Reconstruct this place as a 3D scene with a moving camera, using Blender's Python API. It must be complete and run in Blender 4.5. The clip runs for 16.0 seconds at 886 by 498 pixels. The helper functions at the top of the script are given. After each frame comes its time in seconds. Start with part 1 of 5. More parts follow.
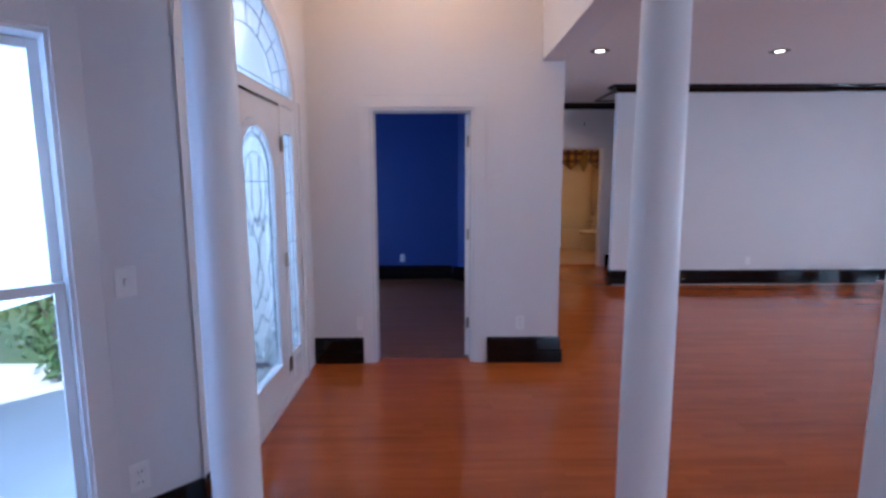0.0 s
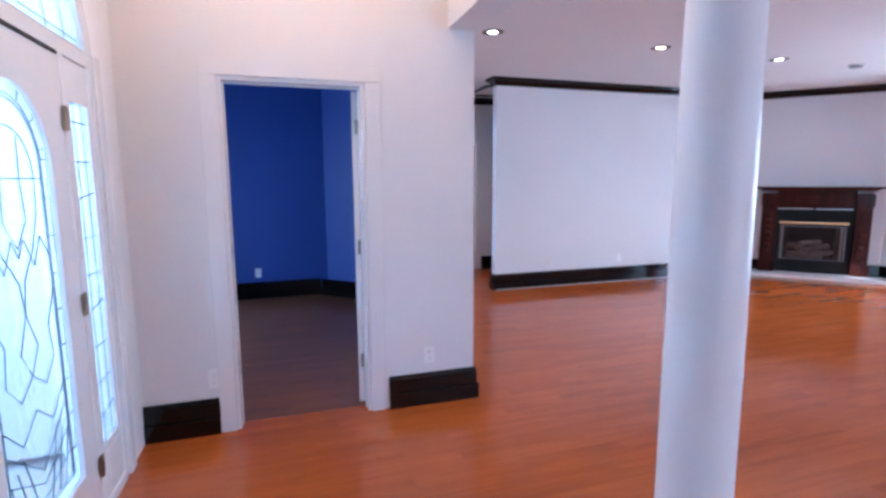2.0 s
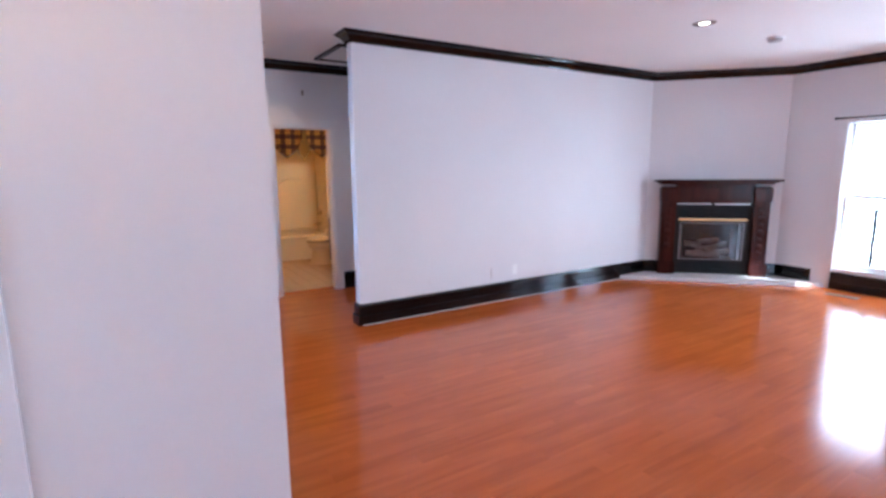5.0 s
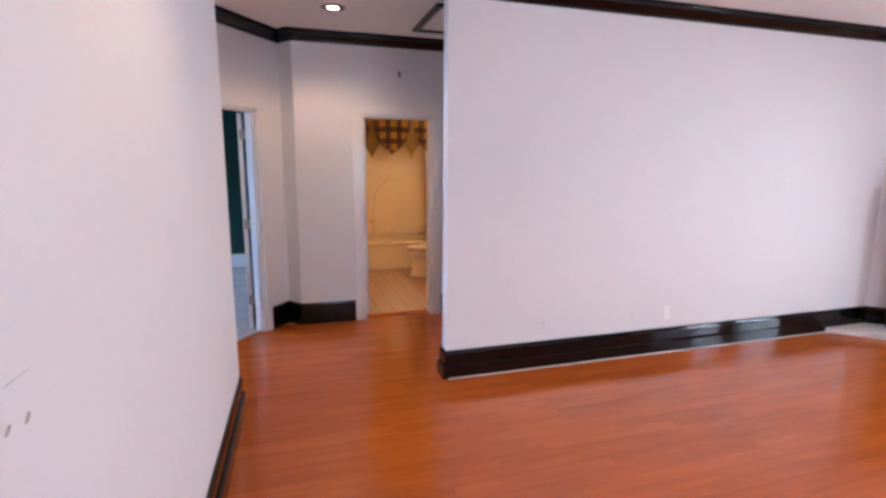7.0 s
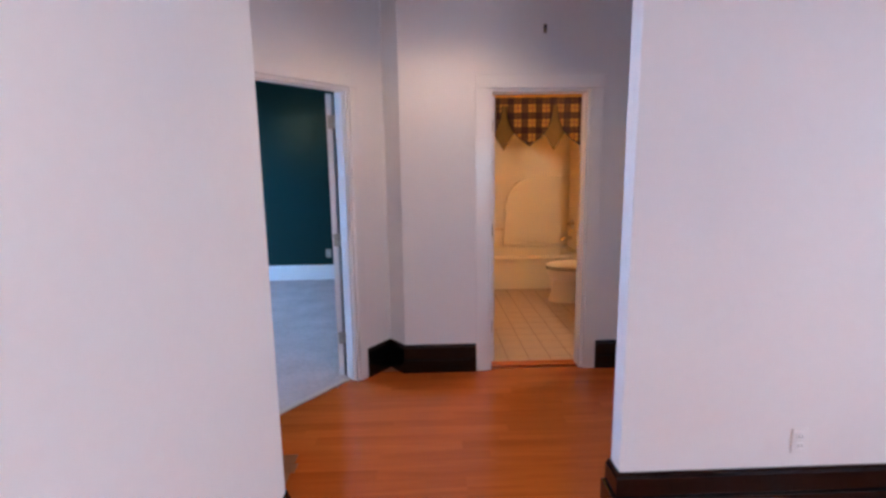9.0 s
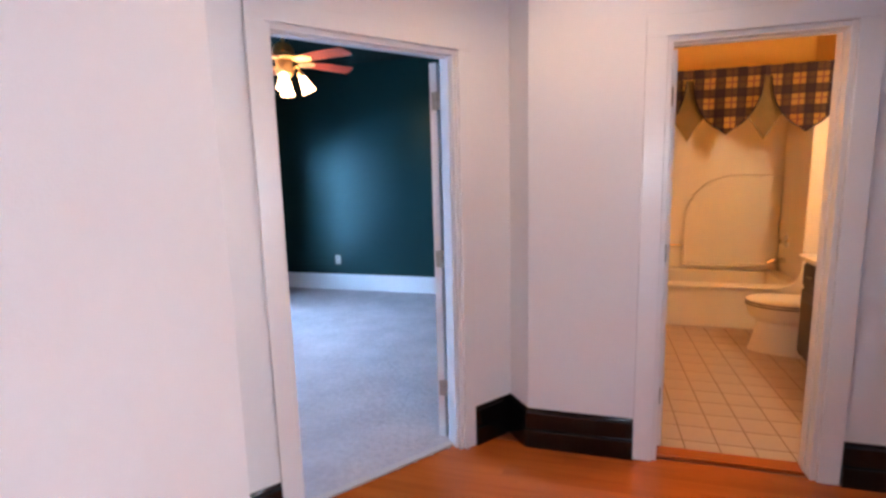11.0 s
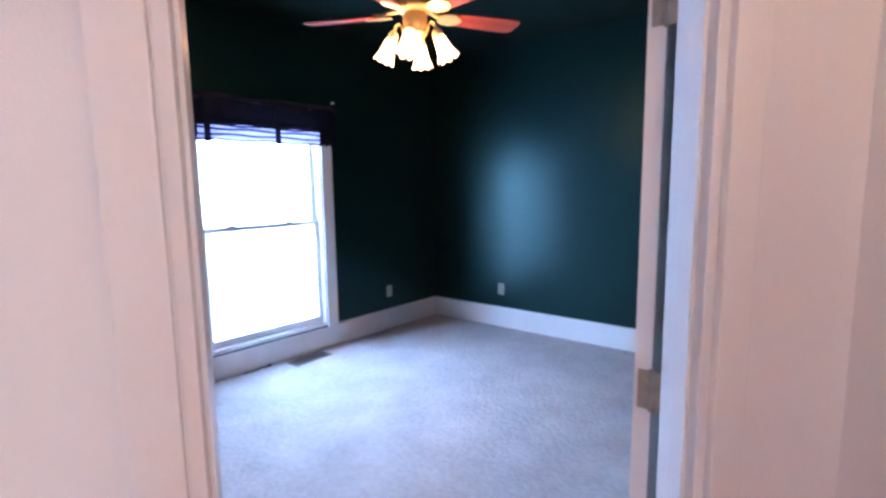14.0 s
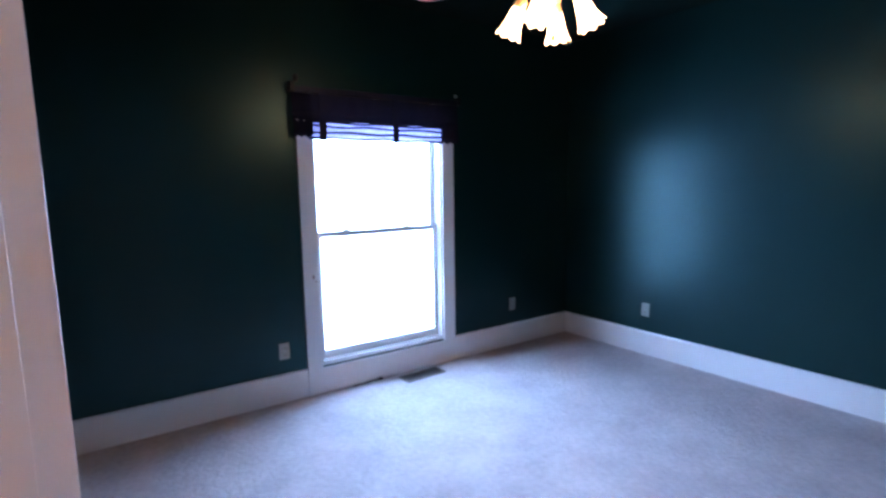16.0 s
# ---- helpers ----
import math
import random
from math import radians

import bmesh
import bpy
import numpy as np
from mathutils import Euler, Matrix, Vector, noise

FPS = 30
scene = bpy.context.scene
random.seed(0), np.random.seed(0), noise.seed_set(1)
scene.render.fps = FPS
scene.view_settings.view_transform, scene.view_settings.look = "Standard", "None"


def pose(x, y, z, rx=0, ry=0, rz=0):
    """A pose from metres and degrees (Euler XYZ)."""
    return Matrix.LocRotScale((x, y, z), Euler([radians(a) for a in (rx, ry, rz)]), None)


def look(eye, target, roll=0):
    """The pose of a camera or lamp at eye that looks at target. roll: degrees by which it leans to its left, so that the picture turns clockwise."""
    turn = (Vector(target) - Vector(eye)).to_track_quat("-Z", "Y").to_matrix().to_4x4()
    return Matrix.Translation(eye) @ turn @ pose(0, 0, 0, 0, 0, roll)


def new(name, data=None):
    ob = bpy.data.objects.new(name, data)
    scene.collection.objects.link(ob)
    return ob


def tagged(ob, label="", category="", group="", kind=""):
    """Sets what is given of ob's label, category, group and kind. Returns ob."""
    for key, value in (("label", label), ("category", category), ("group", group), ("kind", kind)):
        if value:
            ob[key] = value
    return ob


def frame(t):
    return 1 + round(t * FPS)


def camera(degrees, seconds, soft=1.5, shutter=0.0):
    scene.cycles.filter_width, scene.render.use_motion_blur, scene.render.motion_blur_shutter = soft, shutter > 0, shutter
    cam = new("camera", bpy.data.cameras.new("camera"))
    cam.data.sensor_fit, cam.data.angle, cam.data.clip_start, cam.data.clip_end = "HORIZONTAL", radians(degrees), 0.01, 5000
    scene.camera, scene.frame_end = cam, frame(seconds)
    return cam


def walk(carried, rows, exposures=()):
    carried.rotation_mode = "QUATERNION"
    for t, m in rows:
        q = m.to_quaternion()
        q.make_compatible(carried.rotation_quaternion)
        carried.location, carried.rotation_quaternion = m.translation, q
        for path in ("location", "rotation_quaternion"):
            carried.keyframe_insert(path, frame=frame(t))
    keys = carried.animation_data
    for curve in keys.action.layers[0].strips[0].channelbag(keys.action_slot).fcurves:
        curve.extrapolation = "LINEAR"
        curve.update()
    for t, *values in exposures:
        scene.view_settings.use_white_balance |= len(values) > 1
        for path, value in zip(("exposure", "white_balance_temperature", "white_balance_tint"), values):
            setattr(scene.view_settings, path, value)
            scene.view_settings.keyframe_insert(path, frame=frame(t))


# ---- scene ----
cam = camera(83.0, 16.0, soft=2.9)
PATH = [
    (0, (0.225, -0.101, 1.498), (0.239, 1.881, 1.23), -0.2),
    (0.5, (0.115, 0.119, 1.499), (0.313, 2.091, 1.23), -0.1),
    (1, (0.064, 0.357, 1.48), (0.396, 2.31, 1.208), -0.2),
    (1.5, (0.047, 0.586, 1.488), (0.496, 2.517, 1.223), -0.2),
    (2, (0.016, 0.828, 1.486), (0.61, 2.719, 1.215), -0.3),
    (2.5, (0.045, 1.074, 1.481), (0.822, 2.895, 1.196), -0.5),
    (3, (0.161, 1.36, 1.474), (1.072, 3.117, 1.19), -0.8),
    (3.2, (0.207, 1.458, 1.478), (1.171, 3.188, 1.199), -0.9),
    (5.3, (0.999, 2.619, 1.554), (2.033, 4.3, 1.231), -0.5),
    (5.5, (1.088, 2.724, 1.548), (2.081, 4.431, 1.228), -0.6),
    (6, (1.321, 2.983, 1.556), (2.173, 4.762, 1.229), -1.0),
    (6.5, (1.514, 3.275, 1.557), (2.228, 5.117, 1.245), -0.4),
    (7, (1.625, 3.614, 1.591), (2.204, 5.499, 1.258), 0.3),
    (7.5, (1.687, 3.969, 1.604), (2.132, 5.886, 1.249), 0.5),
    (8, (1.744, 4.319, 1.596), (2.063, 6.261, 1.243), 0.0),
    (8.2, (1.763, 4.477, 1.59), (2.037, 6.427, 1.239), -0.2),
    (10.3, (1.995, 5.744, 1.502), (1.672, 7.693, 1.19), -1.8),
    (10.5, (1.985, 5.832, 1.493), (1.598, 7.77, 1.186), -2.0),
    (11, (2.007, 6.08, 1.495), (1.444, 7.974, 1.188), -1.5),
    (11.5, (1.95, 6.34, 1.504), (1.265, 8.192, 1.185), -0.9),
    (12, (1.926, 6.607, 1.516), (1.084, 8.392, 1.194), -0.8),
    (12.5, (1.85, 6.812, 1.484), (0.902, 8.549, 1.192), -0.9),
    (13, (1.762, 7.03, 1.482), (0.713, 8.709, 1.201), -1.4),
    (13.5, (1.645, 7.264, 1.49), (0.509, 8.888, 1.218), -1.2),
    (14, (1.541, 7.493, 1.496), (0.313, 9.049, 1.231), -0.8),
    (14.5, (1.43, 7.668, 1.505), (0.101, 9.138, 1.236), -0.6),
    (15, (1.32, 7.779, 1.511), (-0.098, 9.163, 1.236), -0.3),
    (15.5, (1.239, 7.834, 1.519), (-0.278, 9.11, 1.243), -0.6),
    (16, (1.222, 7.893, 1.519), (-0.366, 9.079, 1.254), -0.8),
]

# ---- light and exposure ----
EXPOSURES = [(0.0, 0.88, 4900, 5), (0.7, 1.33, 4850, 5), (1.5, 1.64, 4800, 4), (3.0, 1.92, 4850, 1), (5.5, 1.90, 5350, 4), (6.5, 1.97, 5800, 6), (7.0, 1.97, 5850, 7), (8.0, 1.80, 5600, 8), (10.5, 2.16, 5750, 9), (11.0, 2.25, 5900, 10), (11.5, 2.2, 5900, 11), (12.0, 2.16, 6050, 13), (13.0, 2.06, 6150, 17), (13.5, 2.1, 6250, 18), (14.0, 2.18, 6100, 17), (14.7, 2.08, 5930, 17), (16.0, 1.97, 5880, 18)]
walk(cam, [(t, look(eye, target, roll)) for t, eye, target, roll in PATH], EXPOSURES)

CEIL = 2.80        # ceiling of living room, hall, bedrooms
FOYER = 3.5        # ceiling of the entrance

world = bpy.data.worlds.new("sky")
scene.world = world
world.use_nodes = True
_wn = world.node_tree
_sky = _wn.nodes.new("ShaderNodeTexSky")
_sky.sky_type = 'NISHITA'
_sky.sun_disc = False
_sky.sun_elevation = radians(48)
_sky.sun_rotation = radians(152)
_wn.nodes["Background"].inputs["Strength"].default_value = 0.13
_wn.links.new(_sky.outputs[0], _wn.nodes["Background"].inputs["Color"])

SUN = bpy.data.lights.new("sun", 'SUN')
SUN.energy, SUN.angle, SUN.color = 4.0, radians(0.5), (1.0, 0.95, 0.88)
_s = new("sun", SUN)
_s.matrix_world = look((0, 0, 0), (-0.30, 0.76, -0.98))


def area_lamp(name, eye, target, w, h, watts, colour):
    d = bpy.data.lights.new(name, 'AREA')
    d.shape, d.size, d.size_y, d.energy, d.color = 'RECTANGLE', w, h, watts, colour
    ob = new(name, d)
    ob.matrix_world = look(eye, target)
    return ob


def spot_lamp(name, eye, target, watts, colour, cone=120, size=0.05):
    d = bpy.data.lights.new(name, 'SPOT')
    d.energy, d.color, d.spot_size, d.spot_blend, d.shadow_soft_size = watts, colour, radians(cone), 0.6, size
    ob = new(name, d)
    ob.matrix_world = look(eye, target)
    return ob


def point_lamp(name, eye, watts, colour, size=0.05):
    d = bpy.data.lights.new(name, 'POINT')
    d.energy, d.color, d.shadow_soft_size = watts, colour, size
    ob = new(name, d)
    ob.location = eye
    return ob


WARM = (1.0, 0.62, 0.36)
# daylight in the window openings
area_lamp("window_daylight_east", (9.62, 3.85, 1.25), (0, 3.85, 1.05), 4.3, 2.7, 134, (0.87, 0.905, 1.0))
area_lamp("window_daylight_green_room", (-2.30, 9.80, 1.13), (0, 9.65, 0.85), 1.25, 2.0, 58, (0.38, 0.62, 1.0))
area_lamp("window_daylight_blue_room", (-2.22, 5.8, 1.2), (0, 5.8, 1.1), 1.0, 1.5, 14, (0.6, 0.72, 1.0))
# unseen source, added to brighten the rooms from the south
area_lamp("window_daylight_south", (4.2, -3.3, 1.35), (4.2, 0, 1.0), 3.4, 1.9, 34, (0.70, 0.80, 1.0))
area_lamp("window_daylight_dining", (-2.75, 0.05, 1.2), (0, 1.5, 1.0), 1.6, 1.7, 94, (0.48, 0.63, 1.0))
area_lamp("door_daylight", (-1.75, 2.775, 1.75), (0, 2.775, 1.45), 2.3, 1.75, 27, (0.56, 0.72, 1.0))
# the lamps of the house
CANS = [(1.86, 5.18), (3.70, 5.20), (5.33, 5.24), (2.02, 7.87)]
for _x, _y in CANS:
    spot_lamp("downlight_glow", (_x, _y, CEIL - 0.012), (_x, _y, 0), 14 if _y > 7 else 9, WARM, 138 if _y > 7 else 120)
point_lamp("foyer_pendant_glow", (0.1, 3.15, 3.22), 9, (1.0, 0.55, 0.26), 0.12)
point_lamp("bathroom_glow", (3.86, 9.72, 2.0), 12.5, (1.0, 0.68, 0.38), 0.12)

# ---- materials ----
def mat(name, colour, rough=0.5, metal=0.0, vary=0.06, scale=3.0, fine=60.0, bump=0.0, bump_scale=80.0, coat=0.0, spec=0.5, fine_w=0.4, bump_dist=0.004, sheen=None):
    """Painted or plain surface: colour varied at two scales, roughness varied, fine relief."""
    m = bpy.data.materials.new(name)
    m.use_nodes = True
    t = m.node_tree
    n, l = t.nodes, t.links
    b = n["Principled BSDF"]
    tc = n.new("ShaderNodeTexCoord")
    n1 = n.new("ShaderNodeTexNoise"); n1.inputs["Scale"].default_value = scale; n1.inputs["Detail"].default_value = 4
    n2 = n.new("ShaderNodeTexNoise"); n2.inputs["Scale"].default_value = fine; n2.inputs["Detail"].default_value = 3
    l.new(tc.outputs["Object"], n1.inputs["Vector"]); l.new(tc.outputs["Object"], n2.inputs["Vector"])
    add = n.new("ShaderNodeMath"); add.operation = 'MULTIPLY_ADD'; add.inputs[1].default_value = fine_w
    l.new(n2.outputs["Fac"], add.inputs[0]); l.new(n1.outputs["Fac"], add.inputs[2])
    ramp = n.new("ShaderNodeMapRange")
    ramp.inputs["From Min"].default_value, ramp.inputs["From Max"].default_value = 0.28 + fine_w * 0.3, 0.72 + fine_w * 0.7
    ramp.inputs["To Min"].default_value, ramp.inputs["To Max"].default_value = 1 - vary, 1 + vary
    l.new(add.outputs[0], ramp.inputs["Value"])
    mul = n.new("ShaderNodeVectorMath"); mul.operation = 'SCALE'
    mul.inputs[0].default_value = colour
    l.new(ramp.outputs[0], mul.inputs["Scale"])
    l.new(mul.outputs[0], b.inputs["Base Color"])
    rr = n.new("ShaderNodeMapRange")
    rr.inputs["To Min"].default_value, rr.inputs["To Max"].default_value = max(0.02, rough * 0.85), min(1.0, rough * 1.15)
    l.new(n1.outputs["Fac"], rr.inputs["Value"]); l.new(rr.outputs[0], b.inputs["Roughness"])
    b.inputs["Metallic"].default_value = metal
    b.inputs["Specular IOR Level"].default_value = spec
    b.inputs["Coat Weight"].default_value = coat
    b.inputs["Coat Roughness"].default_value = 0.06
    if sheen:
        b.inputs["Specular Tint"].default_value = (*sheen, 1)
    if bump:
        n3 = n.new("ShaderNodeTexNoise"); n3.inputs["Scale"].default_value = bump_scale; n3.inputs["Detail"].default_value = 4
        l.new(tc.outputs["Object"], n3.inputs["Vector"])
        bp = n.new("ShaderNodeBump"); bp.inputs["Strength"].default_value = bump; bp.inputs["Distance"].default_value = bump_dist
        l.new(n3.outputs["Fac"], bp.inputs["Height"]); l.new(bp.outputs[0], b.inputs["Normal"])
    return m


def glow(name, colour, strength):
    m = bpy.data.materials.new(name)
    m.use_nodes = True
    b = m.node_tree.nodes["Principled BSDF"]
    b.inputs["Base Color"].default_value = (*colour, 1)
    b.inputs["Emission Color"].default_value = (*colour, 1)
    b.inputs["Emission Strength"].default_value = strength
    return m


def wood(name, dark, light, rough, along=0, coat=0.0, grain=1.0, per_piece="object", spread=0.35, relief=True, figure=1.0):
    """Wood with long grain along one axis, each board in a tone of its own."""
    m = bpy.data.materials.new(name)
    m.use_nodes = True
    t = m.node_tree
    n, l = t.nodes, t.links
    b = n["Principled BSDF"]
    tc = n.new("ShaderNodeTexCoord")
    geo = n.new("ShaderNodeNewGeometry")
    mp = n.new("ShaderNodeMapping")
    sc = [17.0 * grain] * 3
    sc[along] = 1.4 * grain
    mp.inputs["Scale"].default_value = sc
    if per_piece == "object":
        rnd = n.new("ShaderNodeObjectInfo").outputs["Random"]
        src = tc.outputs["Object"]
    else:
        rnd = geo.outputs["Random Per Island"]
        src = tc.outputs["Object"]
    off = n.new("ShaderNodeVectorMath"); off.operation = 'MULTIPLY_ADD'
    comb = n.new("ShaderNodeCombineXYZ")
    for i in range(3):
        l.new(rnd, comb.inputs[i])
    l.new(comb.outputs[0], off.inputs[0]); off.inputs[1].default_value = (37.0, 19.0, 53.0); l.new(src, off.inputs[2])
    l.new(off.outputs[0], mp.inputs["Vector"])
    n1 = n.new("ShaderNodeTexNoise"); n1.inputs["Scale"].default_value = 1.0; n1.inputs["Detail"].default_value = 5; n1.inputs["Distortion"].default_value = 0.6
    l.new(mp.outputs[0], n1.inputs["Vector"])
    big = n.new("ShaderNodeTexNoise"); big.inputs["Scale"].default_value = 1.1; big.inputs["Detail"].default_value = 3
    l.new(src, big.inputs["Vector"])
    a1 = n.new("ShaderNodeMath"); a1.operation = 'MULTIPLY_ADD'; a1.inputs[1].default_value = spread
    calm = n.new("ShaderNodeMath"); calm.operation = 'MULTIPLY_ADD'; calm.inputs[1].default_value, calm.inputs[2].default_value = figure, 0.5 * (1 - figure)
    l.new(n1.outputs["Fac"], calm.inputs[0])
    l.new(rnd, a1.inputs[0]); l.new(calm.outputs[0], a1.inputs[2])
    a2 = n.new("ShaderNodeMath"); a2.operation = 'MULTIPLY_ADD'; a2.inputs[1].default_value = 0.25
    l.new(big.outputs["Fac"], a2.inputs[0]); l.new(a1.outputs[0], a2.inputs[2])
    mr = n.new("ShaderNodeMapRange")
    mr.inputs["From Min"].default_value, mr.inputs["From Max"].default_value = 0.40, 0.85 + spread
    l.new(a2.outputs[0], mr.inputs["Value"])
    mix = n.new("ShaderNodeMix"); mix.data_type = 'RGBA'
    mix.inputs["A"].default_value, mix.inputs["B"].default_value = (*dark, 1), (*light, 1)
    l.new(mr.outputs[0], mix.inputs["Factor"])
    l.new(mix.outputs["Result"], b.inputs["Base Color"])
    rr = n.new("ShaderNodeMapRange")
    rr.inputs["To Min"].default_value, rr.inputs["To Max"].default_value = rough * 0.8, rough * 1.3
    l.new(big.outputs["Fac"], rr.inputs["Value"]); l.new(rr.outputs[0], b.inputs["Roughness"])
    b.inputs["Coat Weight"].default_value = coat
    b.inputs["Coat Roughness"].default_value = 0.08
    if relief:
        bp = n.new("ShaderNodeBump"); bp.inputs["Strength"].default_value = 0.06; bp.inputs["Distance"].default_value = 0.002
        l.new(n1.outputs["Fac"], bp.inputs["Height"]); l.new(bp.outputs[0], b.inputs["Normal"])
    return m


def glass(name, tint=(1, 1, 1), rough=0.0):
    m = bpy.data.materials.new(name)
    m.use_nodes = True
    b = m.node_tree.nodes["Principled BSDF"]
    b.inputs["Base Color"].default_value = (*tint, 1)
    b.inputs["Roughness"].default_value = rough
    b.inputs["Transmission Weight"].default_value = 1.0
    b.inputs["IOR"].default_value = 1.45
    return m


def plaid(name):
    """Navy, plum and gold check, stripes about 5 cm apart in both directions."""
    m = bpy.data.materials.new(name)
    m.use_nodes = True
    t = m.node_tree
    n, l = t.nodes, t.links
    b = n["Principled BSDF"]
    tc = n.new("ShaderNodeTexCoord")
    sep = n.new("ShaderNodeSeparateXYZ")
    l.new(tc.outputs["Object"], sep.inputs[0])

    def stripe(out, pitch, lo):
        d = n.new("ShaderNodeMath"); d.operation = 'DIVIDE'; d.inputs[1].default_value = pitch
        f = n.new("ShaderNodeMath"); f.operation = 'FRACT'
        g = n.new("ShaderNodeMath"); g.operation = 'GREATER_THAN'; g.inputs[1].default_value = lo
        l.new(out, d.inputs[0]); l.new(d.outputs[0], f.inputs[0]); l.new(f.outputs[0], g.inputs[0])
        return g.outputs[0]
    sx, sz = stripe(sep.outputs["X"], 0.165, 0.52), stripe(sep.outputs["Z"], 0.165, 0.55)
    fx, fz = stripe(sep.outputs["X"], 0.055, 0.72), stripe(sep.outputs["Z"], 0.055, 0.75)

    def mixc(a, bcol, fac):
        x = n.new("ShaderNodeMix"); x.data_type = 'RGBA'
        if isinstance(a, tuple): x.inputs["A"].default_value = (*a, 1)
        else: l.new(a, x.inputs["A"])
        x.inputs["B"].default_value = (*bcol, 1)
        k = n.new("ShaderNodeMath"); k.operation = 'MULTIPLY'; k.inputs[1].default_value = 0.82
        l.new(fac, k.inputs[0]); l.new(k.outputs[0], x.inputs["Factor"])
        return x.outputs["Result"]
    c = mixc((0.46, 0.27, 0.07), (0.22, 0.09, 0.07), fx)
    c = mixc(c, (0.22, 0.09, 0.07), fz)
    c = mixc(c, (0.022, 0.012, 0.030), sx)
    c = mixc(c, (0.022, 0.012, 0.030), sz)
    l.new(c, b.inputs["Base Color"])
    b.inputs["Roughness"].default_value = 0.9
    return m


M_WALL = mat("wall_paint", (0.755, 0.74, 0.745), 0.55, vary=0.025, scale=1.2, fine=30, bump=0.12, bump_scale=160)
M_CEIL = mat("ceiling_paint", (0.80, 0.77, 0.75), 0.8, vary=0.02, scale=1.0, bump=0.15, bump_scale=120)
M_TRIM = mat("white_trim_paint", (0.80, 0.79, 0.79), 0.17, vary=0.03, scale=5, bump=0.08, bump_scale=40)
M_COLUMN = mat("column_paint", (0.87, 0.87, 0.87), 0.38, vary=0.02, scale=3, bump=0.05)
M_BLACK = mat("black_gloss_paint", (0.004, 0.0035, 0.004), 0.055, vary=0.3, scale=6, bump=0.006, bump_scale=9, spec=0.36)
M_BLUE = mat("blue_paint", (0.038, 0.068, 0.265), 0.5, vary=0.05, scale=1.5, bump=0.12, bump_scale=160)
M_GREEN = mat("dark_green_paint", (0.0024, 0.0155, 0.0135), 0.335, vary=0.02, scale=1.2, bump=0.04, bump_scale=90, spec=0.48, sheen=(0.50, 0.93, 0.96))
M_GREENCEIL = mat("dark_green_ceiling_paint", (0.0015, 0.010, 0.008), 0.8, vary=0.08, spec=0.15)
M_YELLOW = mat("yellow_paint", (0.74, 0.44, 0.08), 0.55, vary=0.03, bump=0.1, bump_scale=150)
M_FLOOR = wood("hardwood", (0.28, 0.056, 0.0095), (0.62, 0.157, 0.026), 0.14, along=0, coat=0.0, per_piece="object", spread=0.13, relief=False, figure=0.47)
M_FLOOR_REST = wood("hardwood_rest", (0.28, 0.056, 0.0095), (0.62, 0.157, 0.026), 0.14, along=0, coat=0.0, per_piece="island", spread=0.10, relief=False, figure=0.47)
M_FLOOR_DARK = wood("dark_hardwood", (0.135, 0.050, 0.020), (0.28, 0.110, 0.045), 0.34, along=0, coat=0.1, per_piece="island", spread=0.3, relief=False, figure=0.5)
M_JOINT = mat("floor_joint", (0.26, 0.065, 0.017), 0.3)
M_MAHOG = wood("mahogany", (0.018, 0.0040, 0.0030), (0.075, 0.015, 0.010), 0.19, along=2, coat=0.0, spread=0.2)
M_MAHOG.node_tree.nodes["Principled BSDF"].inputs["Specular IOR Level"].default_value = 0.22
M_VANITY = wood("dark_vanity_wood", (0.03, 0.012, 0.008), (0.085, 0.035, 0.02), 0.35, along=2, spread=0.2)
M_BLADE = wood("fan_blade_wood", (0.20, 0.022, 0.005), (0.42, 0.055, 0.012), 0.75, along=0, coat=0.0, spread=0.2)
M_CARPET = mat("carpet", (0.53, 0.475, 0.47), 0.95, vary=0.20, scale=3.2, fine=26, fine_w=0.6, bump=0.8, bump_scale=34, bump_dist=0.012, spec=0.1)
M_TILE = mat("beige_tile", (0.47, 0.37, 0.30), 0.37, vary=0.12, scale=5, fine=14, fine_w=0.2)
M_GROUT = mat("grout", (0.22, 0.14, 0.085), 0.9)
M_PORC = mat("porcelain", (0.78, 0.72, 0.60), 0.35, vary=0.03, scale=2.0, spec=0.4)
M_COUNTER = mat("cultured_marble", (0.80, 0.75, 0.64), 0.2, vary=0.05)
M_BRASS = mat("polished_brass", (0.90, 0.64, 0.30), 0.42, metal=0.75, vary=0.1)
M_ABRASS = mat("antique_brass", (0.30, 0.24, 0.17), 0.38, metal=1.0, vary=0.2, scale=20)
M_NICKEL = mat("worn_nickel", (0.38, 0.37, 0.33), 0.30, metal=1.0, vary=0.2, scale=25)
M_CHROME = mat("chrome", (0.75, 0.75, 0.75), 0.12, metal=1.0)
M_STEEL = mat("steel_strip", (0.7, 0.68, 0.66), 0.3, metal=1.0)
M_FIRE = mat("firebox_black_steel", (0.006, 0.006, 0.0065), 0.55, vary=0.2, spec=0.25)
M_LOG = mat("ceramic_log", (0.34, 0.29, 0.25), 0.9, vary=0.5, scale=18, bump=0.6, bump_scale=30)
M_HEARTH = mat("white_marble", (0.74, 0.72, 0.70), 0.22, vary=0.10, scale=4)
M_PLASTIC = mat("white_plastic", (0.86, 0.86, 0.85), 0.35, vary=0.02)
M_IVORY = mat("aged_ivory_plastic", (0.40, 0.37, 0.32), 0.4, vary=0.05)
M_SLOT = mat("dark_slot", (0.02, 0.02, 0.02), 0.6)
M_LEAD = mat("lead_came", (0.11, 0.12, 0.13), 0.45, metal=0.5, vary=0.2)
# near-black colour for the shade between bowl, seat and lid
M_SEATGAP = mat("seat_gap_shade", (0.02, 0.005, 0.004), 0.8)
